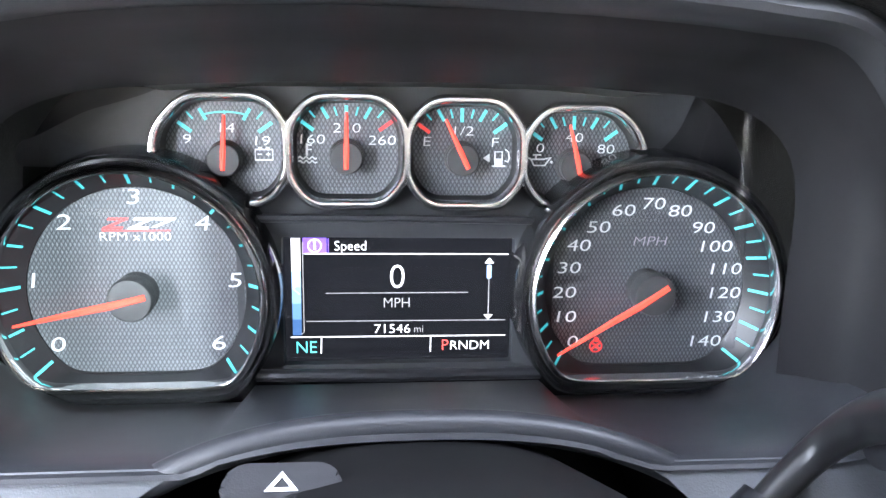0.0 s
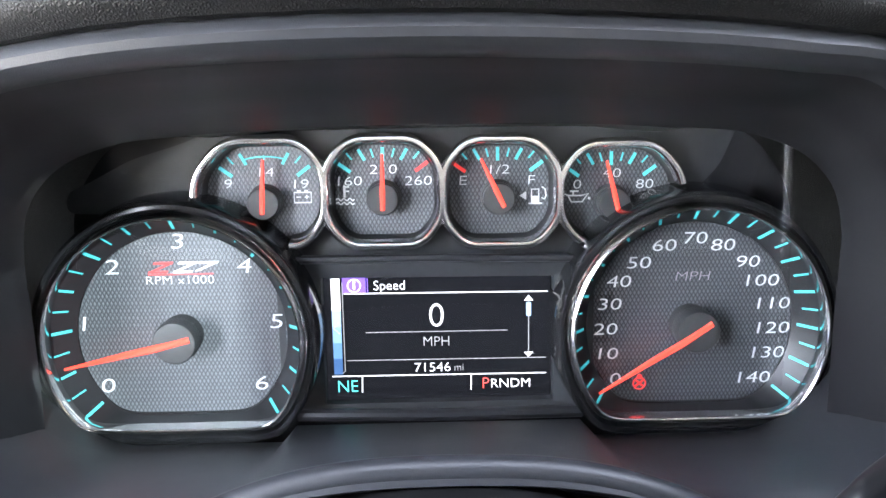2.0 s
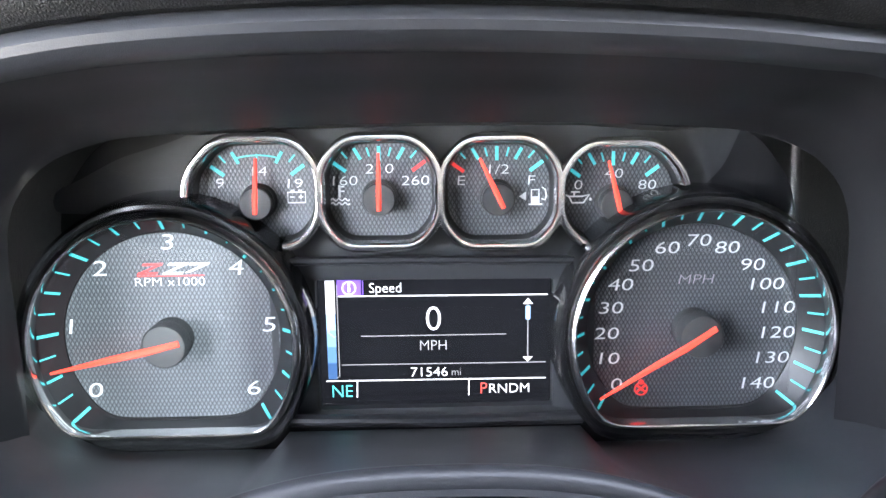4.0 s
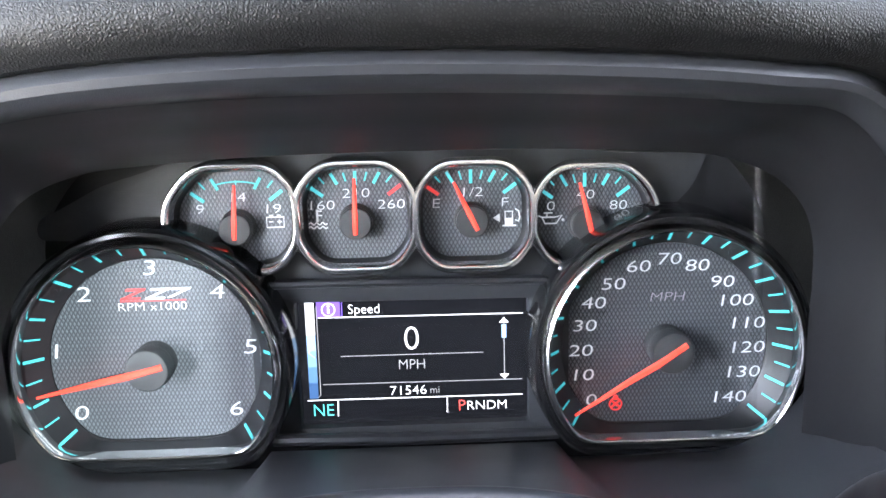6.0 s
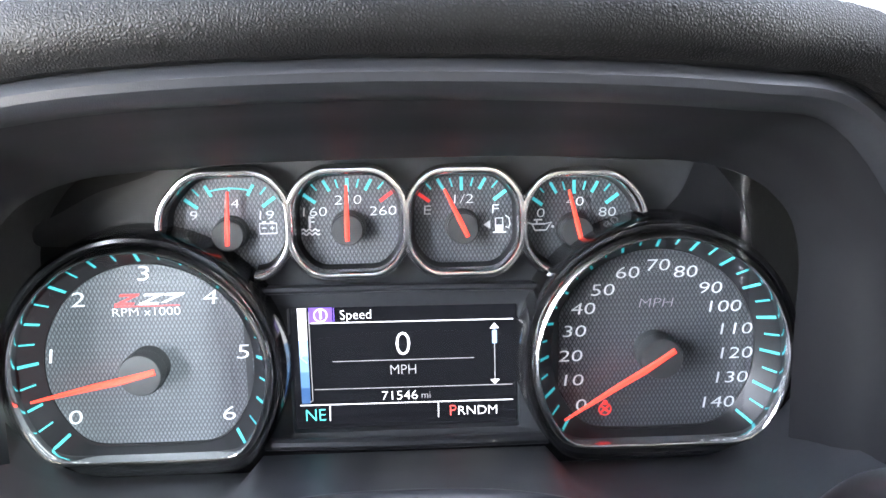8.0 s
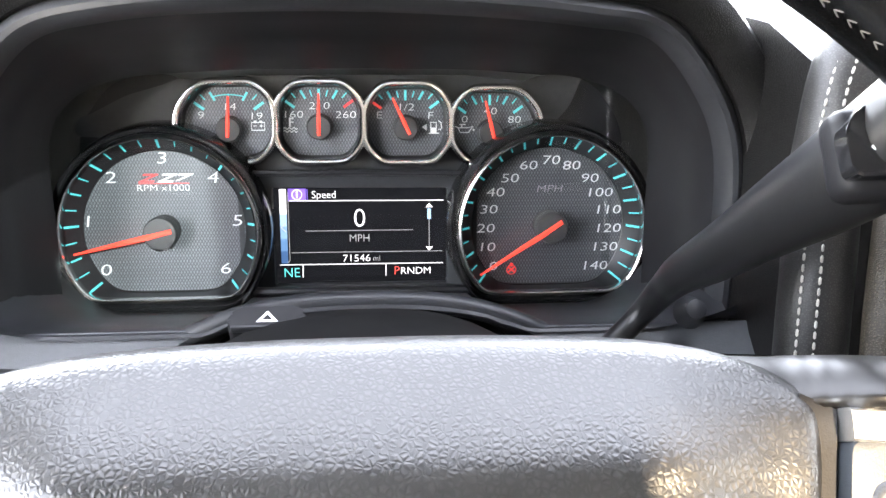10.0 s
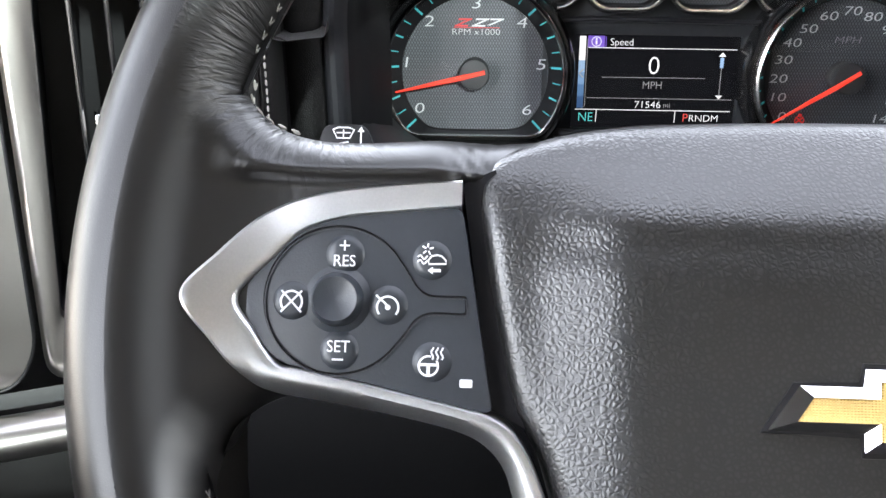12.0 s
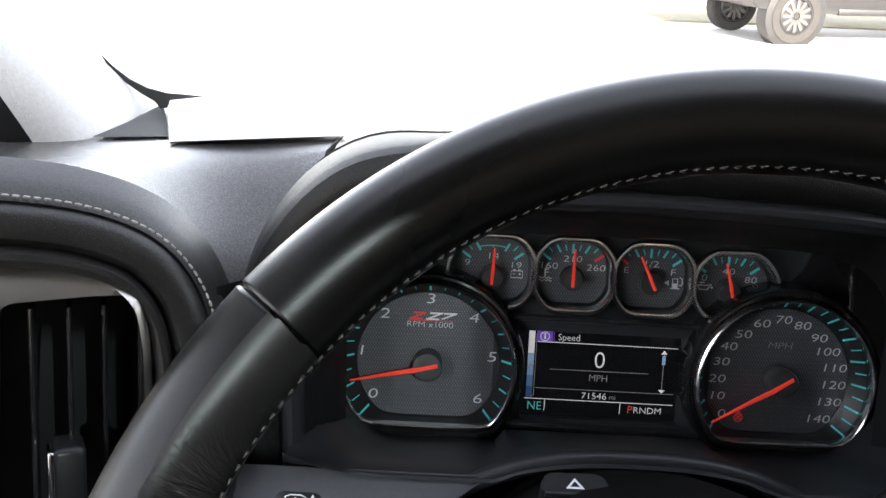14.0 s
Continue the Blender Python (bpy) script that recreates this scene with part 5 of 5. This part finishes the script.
# ---- steering column with its levers ----
column = thing("steering_column", WHEEL, "black steering column shroud with hazard switch and levers", "steering column")
loops = []
for y, w, top, low in ((22, 60, 34, -60), (40, 74, 47, -72), (80, 84, 60, -80), (130, 86, 77, -80), (165, 84, 86, -80), (215, 80, 92, -80), (260, 76, 90, -80)):
    o = []
    for k in range(48):
        a = 2 * math.pi * k / 48
        c, s = math.cos(a), math.sin(a)
        q = 2.6
        rr = (abs(c) ** q + abs(s) ** q) ** (-1 / q)
        o.append((w * c * rr - 3, y, (top if s > 0 else -low) * s * rr))
    loops.append(o)
# Black plastic, painted darker still for the shade behind the wheel.
part("shroud", loft(loops, cap0=True, cap1=True), M_SHADEBLACK, column, "black plastic column shroud, darkened for shade", angle=50)
lean = lambda bm: (bmesh.ops.rotate(bm, cent=(0, 0, 0), matrix=Matrix.Rotation(radians(-33), 3, "X"), verts=bm.verts), bm)[1]
HZ = (-39.5, 148, 80.2)
hz = part("hazard_switch", shifted(lean(prism(rounded_poly([(-14.5, -5), (-15.5, 1), (-11, 5.5), (11, 5.5), (15.5, 1), (14.5, -5)], 3.5, 5), -1, 12, 1.4)), *HZ), M_LINING, column, "black hazard switch with a white triangle")
part("switch_lip", shifted(lean(box(-13.5, 13.5, -2.4, 1, -6.2, -5, 0.5)), *HZ), M_SATIN, hz, "grey lower lip of the switch")
tri_outer, tri_inner = [(-4.1, -2.5), (4.1, -2.5), (0, 2.9)], [(-2.3, -1.6), (2.3, -1.6), (0, 1.4)]
tri = loft([[(x, -1.3, z) for x, z in tri_outer], [(x, -1.3, z) for x, z in tri_inner], [(x, -0.8, z) for x, z in tri_inner], [(x, -0.8, z) for x, z in tri_outer], [(x, -1.3, z) for x, z in tri_outer]])
part("triangle", shifted(lean(tri), *HZ), M_ICON, hz, "white warning triangle")


def in_wheel(x, y, z):
    """From dash millimetres to the wheel's frame."""
    return Vector(WHEEL.inverted() @ DASH @ Vector((x * 0.001, y * 0.001, z * 0.001))) * 1000


# Gear lever on the right.
gear_path = smooth_path([in_wheel(*p) for p in ((72, -132, -78), (92, -126, -58), (111, -121, -39), (125, -121, -24), (130, -134, -10), (129, -157, 2), (131, -186, 16), (136, -215, 33), (144, -243, 51), (156, -268, 73), (172, -290, 100))], 50)
lever = part("gear_lever", tube(gear_path, lambda u: float(np.interp(u, (0, 0.28, 0.36, 0.5, 0.65, 0.8, 1), (4.8, 5.4, 6.4, 8.4, 11.0, 15.2, 18.0))), 24), M_BLACK, column, "black column gear lever")
part("lever_boot", tube([gear_path[0], gear_path[3], gear_path[6], gear_path[9]], lambda u: 13 - 5 * u, 18), M_LINING, lever, "dark boot at the lever's foot")
p = in_wheel(136.1, -262, 59.7)
hull = shifted(box(-8, 15, 0, 14, -13, 13, 5, 3), p.x + 2, p.y + 2, p.z)
part("lever_head", hull, M_LINING, lever, "black head of the gear lever")
part("lever_button", shifted(prism(rounded_poly([(-8, -9), (-9, 4), (-3, 11), (11, 11), (11, -9)], 3, 4), -2, 4, 0.9), p.x + 2, p.y, p.z), M_GLOSS, lever, "black shift button")
part("lever_mark", shifted(merged(bar(-2.4, -2.6, 2.4, 2.6, 1.3, 0), bar(2.4, -2.6, -2.4, 2.6, 1.3, 0)), p.x + 2.5, p.y - 2.05, p.z + 1), M_ICON, lever)
part("lever_joint", shifted(ringed(soft_outline(5.5, n=24), 0, 0, [(2, 0), (0, -3), (-1, -9), (-4, -10)], cap1=True), *in_wheel(147, -118, -26)), M_SATIN, column)
# Turn lever on the left.
st = [in_wheel(*p) for p in ((-163, -213, -13.5), (-138, -206, -19), (-105, -190, -27), (-70, -175, -38))]
stalk = part("turn_lever", tube(smooth_path(st, 24), lambda u: 7.4 - 1.6 * u, 20), M_BLACK, column, "black turn and wiper lever with printed symbols")
e0, e1 = st[0], st[1]
ax = (e1 - e0).normalized()
part("end_cap", tube([e0 - ax * 5, e0 - ax * 4, e0 + ax * 1], lambda u: 6.8 + 1.0 * min(1, 2 * u), 24), M_LINING, stalk, "ribbed end knob")
part("end_band", tube([e0 + ax * 3.0, e0 + ax * 4.0], 7.7, 24), M_ICON, stalk, "white ring mark")
pd = in_wheel(-147, -205, -4.5)
part("wiper_paddle", shifted(prism(rounded_poly([(-11, -7), (-8.5, 4.6), (7.5, 4.6), (12, -7)], 3, 4), -2, 4, 0.8), pd.x, pd.y, pd.z), M_BLACK, stalk, "flat wiper paddle")
y = pd.y - 2.05
px, pz = pd.x, pd.z
part("mark", merged(stroke([(px - 5, pz + 2.6), (px - 3, pz + 3.4), (px + 1, pz + 3.4), (px + 3, pz + 2.6), (px + 1.4, pz - 0.6), (px - 3.4, pz - 0.6), (px - 5, pz + 2.6)], 0.45, y), bar(px - 3.6, pz + 1.4, px + 1.6, pz + 1.4, 0.4, y), bar(px - 1, pz - 0.6, px - 1, pz + 2.6, 0.4, y), bar(px - 3, pz - 2.8, px + 1, pz - 2.0, 0.5, y), bar(px + 5.6, pz - 3, px + 5.6, pz + 3, 0.55, y), prism([(px + 4.4, pz + 1.8), (px + 6.8, pz + 1.8), (px + 5.6, pz + 3.8)], y - 0.3, y)), M_ICON, stalk)
q = in_wheel(-139, -214, -15.5)
part("mark", shifted(lettering("INT", 2.6, 0, 0.2, 0.9), in_wheel(-152, -219, -16.5).x, q.y + 0.5, in_wheel(-152, -219, -16.5).z - 2.5), M_ICON, stalk)
part("mark", shifted(merged(stroke([(-6, 0), (-3.4, 2), (-3.4, 0.9), (-0.6, 0.9), (-0.6, -0.9), (-3.4, -0.9), (-3.4, -2), (-6, 0)], 0.35, 0), stroke([(6, 0), (3.4, 2), (3.4, 0.9), (0.8, 0.9), (0.8, -0.9), (3.4, -0.9), (3.4, -2), (6, 0)], 0.35, 0)), q.x + 2, q.y, q.z + 1), M_ICON, stalk)
part("mark", shifted(stroke([(-7, 1.0), (-4, 0.2), (-1, 0.6), (2, -0.6), (5, -0.2), (8, -1.4)], 0.45, 0), q.x + 22, q.y + 3.5, q.z - 1.5), M_ICON, stalk)

# ---- side vent, in a frame of its own that turns towards the driver ----
vent = thing("air_vent", SIDE, "upright air vent with black slats in a satin silver frame", "air vent")
outer = rounded_poly([(-24, -126), (-23, 62), (-14, 82), (34, 79), (51, 66), (55, 40), (55, -126)], 12, 5)
inner_v = rounded_poly([(-14, -94), (-8, 40), (-6, 60), (30, 61.5), (48, 61), (51.5, 40), (51.5, -94)], 6, 5)
lean_top = lambda x, y, z: (x, y + 0.62 * max(0.0, z - 60), z)   # the top slopes away under the bolster
rings = [[(x, 16, z) for x, z in outer], [(x, 8, z) for x, z in outer], [(x * 0.985 + 0.2, 2.5, z * 0.99) for x, z in outer], [(x * 0.96 + 0.4, -1.5, z * 0.97) for x, z in outer], [(x * 0.92 + 0.8, -4.2, z * 0.935) for x, z in outer], [(x * 0.88 + 1.2, -5, z * 0.89) for x, z in outer], [(x * 1.02, -2.5, z * 1.01) for x, z in inner_v], [(x, 1.5, z) for x, z in inner_v], [(x, 14, z) for x, z in inner_v]]
part("frame", loft([[lean_top(*p) for p in ring] for ring in rings]), M_BRUSHED, vent, "satin silver vent frame", angle=45)
part("duct", loft([[(x, 4, z) for x, z in inner_v], [(x * 0.95 + 1, 60, z * 0.95) for x, z in inner_v]], cap1=True), M_BLACK, vent, "dark duct behind the slats")
for k, u in enumerate((5.6, 20.3, 34.3, 49.0)):
    slat = loft([[(u - 0.8 + 1.5 * v, 3 + 26 * v, 57 - 2 * v), (u - 0.8 + 1.5 * v, 3 + 26 * v, -76)] for v in (0, 1)] + [[(u + 0.9 + 1.5 * v, 3 + 26 * v, 57 - 2 * v), (u + 0.9 + 1.5 * v, 3 + 26 * v, -76)] for v in (1, 0)], closed=False)
    bmesh.ops.holes_fill(slat, edges=slat.edges[:])
    part("slat", merged(slat, tube([(u, 3.2, 57), (u, 3.2, -76)], 1.1, 8)), M_GLOSS, vent)
part("slat_rail", box(0, 53, 8, 12, -80, -76, 1), M_BLACK, vent)
tab = part("vent_tab", box(12, 25.5, -8, 12, -31, -2, 3, 3), M_BLACK, vent, "black sliding tab")
part("tab_edge", box(10.2, 13.0, -9.2, 4, -30.6, -2.4, 1.2, 3), M_CHROME, tab, "chrome edge of the tab")
part("thumbwheel", shifted(disc(30, 0, 13, -3, 4, 32, 1), 0, 5, -88), M_SATIN, vent, "grey thumbwheel")
part("mark", stroke([(0.5, -84), (5.5, -84), (5.5, -88), (0.5, -88), (0.5, -84)], 0.5, 1.2), M_ICON, vent)

# ---- switch panel with its knobs and buttons ----
panel = thing("switch_panel", SIDE, "brushed metal switch panel with two round knobs and buttons", "switch panel")
face = rounded_poly([(-200, -124), (-200, 93), (-60, 92), (-29, 90), (-25.4, 76), (-26, -106), (-36, -124)], 9, 5)
part("faceplate", prism(face, -1, 8, 1.2), M_BRUSHED, panel, "brushed bronze faceplate")
part("edge_bead", tube([(x * 1.0, -1.2, z) for x, z in face], 0.8, 8, closed=True), M_BLACK, panel, "dark seam round the faceplate")


def knob(name, cx, cz, r, label):
    k = part(name, ringed(soft_outline(r, n=60), cx, cz, [(4, -1), (4, -3.5), (1.5, -5), (0.4, -5.5), (0, -18), (-1.2, -21), (-2.6, -21.8), (-5, -21), (-5.6, -19.5), (-12, -19.5)], cap1=True), M_BRUSHED, panel, label)
    for j in range(30):
        a = 2 * math.pi * j / 30
        part("knob_rib", tube([(cx + r * math.cos(a), -7, cz + r * math.sin(a)), (cx + r * math.cos(a), -18, cz + r * math.sin(a))], 0.8, 6), M_SILVER, k)
    part("knob_face", disc(cx, cz, r - 5.2, -20.2, -19, 36, 0.4), M_GLOSS, k, "dark knob face")
    return k


light_knob = knob("light_knob", -69, -87, 22, "ribbed metal headlight knob")
for dx, dz in ((-9, 6), (7, 7), (4, -1), (5, -9), (-6, -9)):
    cx, cz = -69 + dx, -87 + dz
    part("mark", merged(stroke(arc(cx, cz, 1.9, 0, 360, 16), 0.5, -20.3), *[bar(cx + 2.4, cz + z, cx + 4.4, cz + z, 0.45, -20.3) for z in (-1.4, 0, 1.4)]), M_ICON, light_knob)
knob("drive_knob", -78, -24, 21, "ribbed metal drive selector knob")
for z0, z1 in ((24.5, 38), (11, 23.5)):
    part("rocker_button", prism(rounded(-72, -49, z0, z1, 1.5), -3.5, 2, 0.8), M_ICON, panel, "pale push button")
part("button_bezel", prism(rounded(-75, -46.5, 8.5, 40, 3), -1.8, 0, 0.6), M_BLACK, panel, "black button surround")
part("dimmer", prism(rounded(-66, -47.5, 44, 66, 3), -9, 2, 2.5), M_BLACK, panel, "black rubber dimmer wheel")
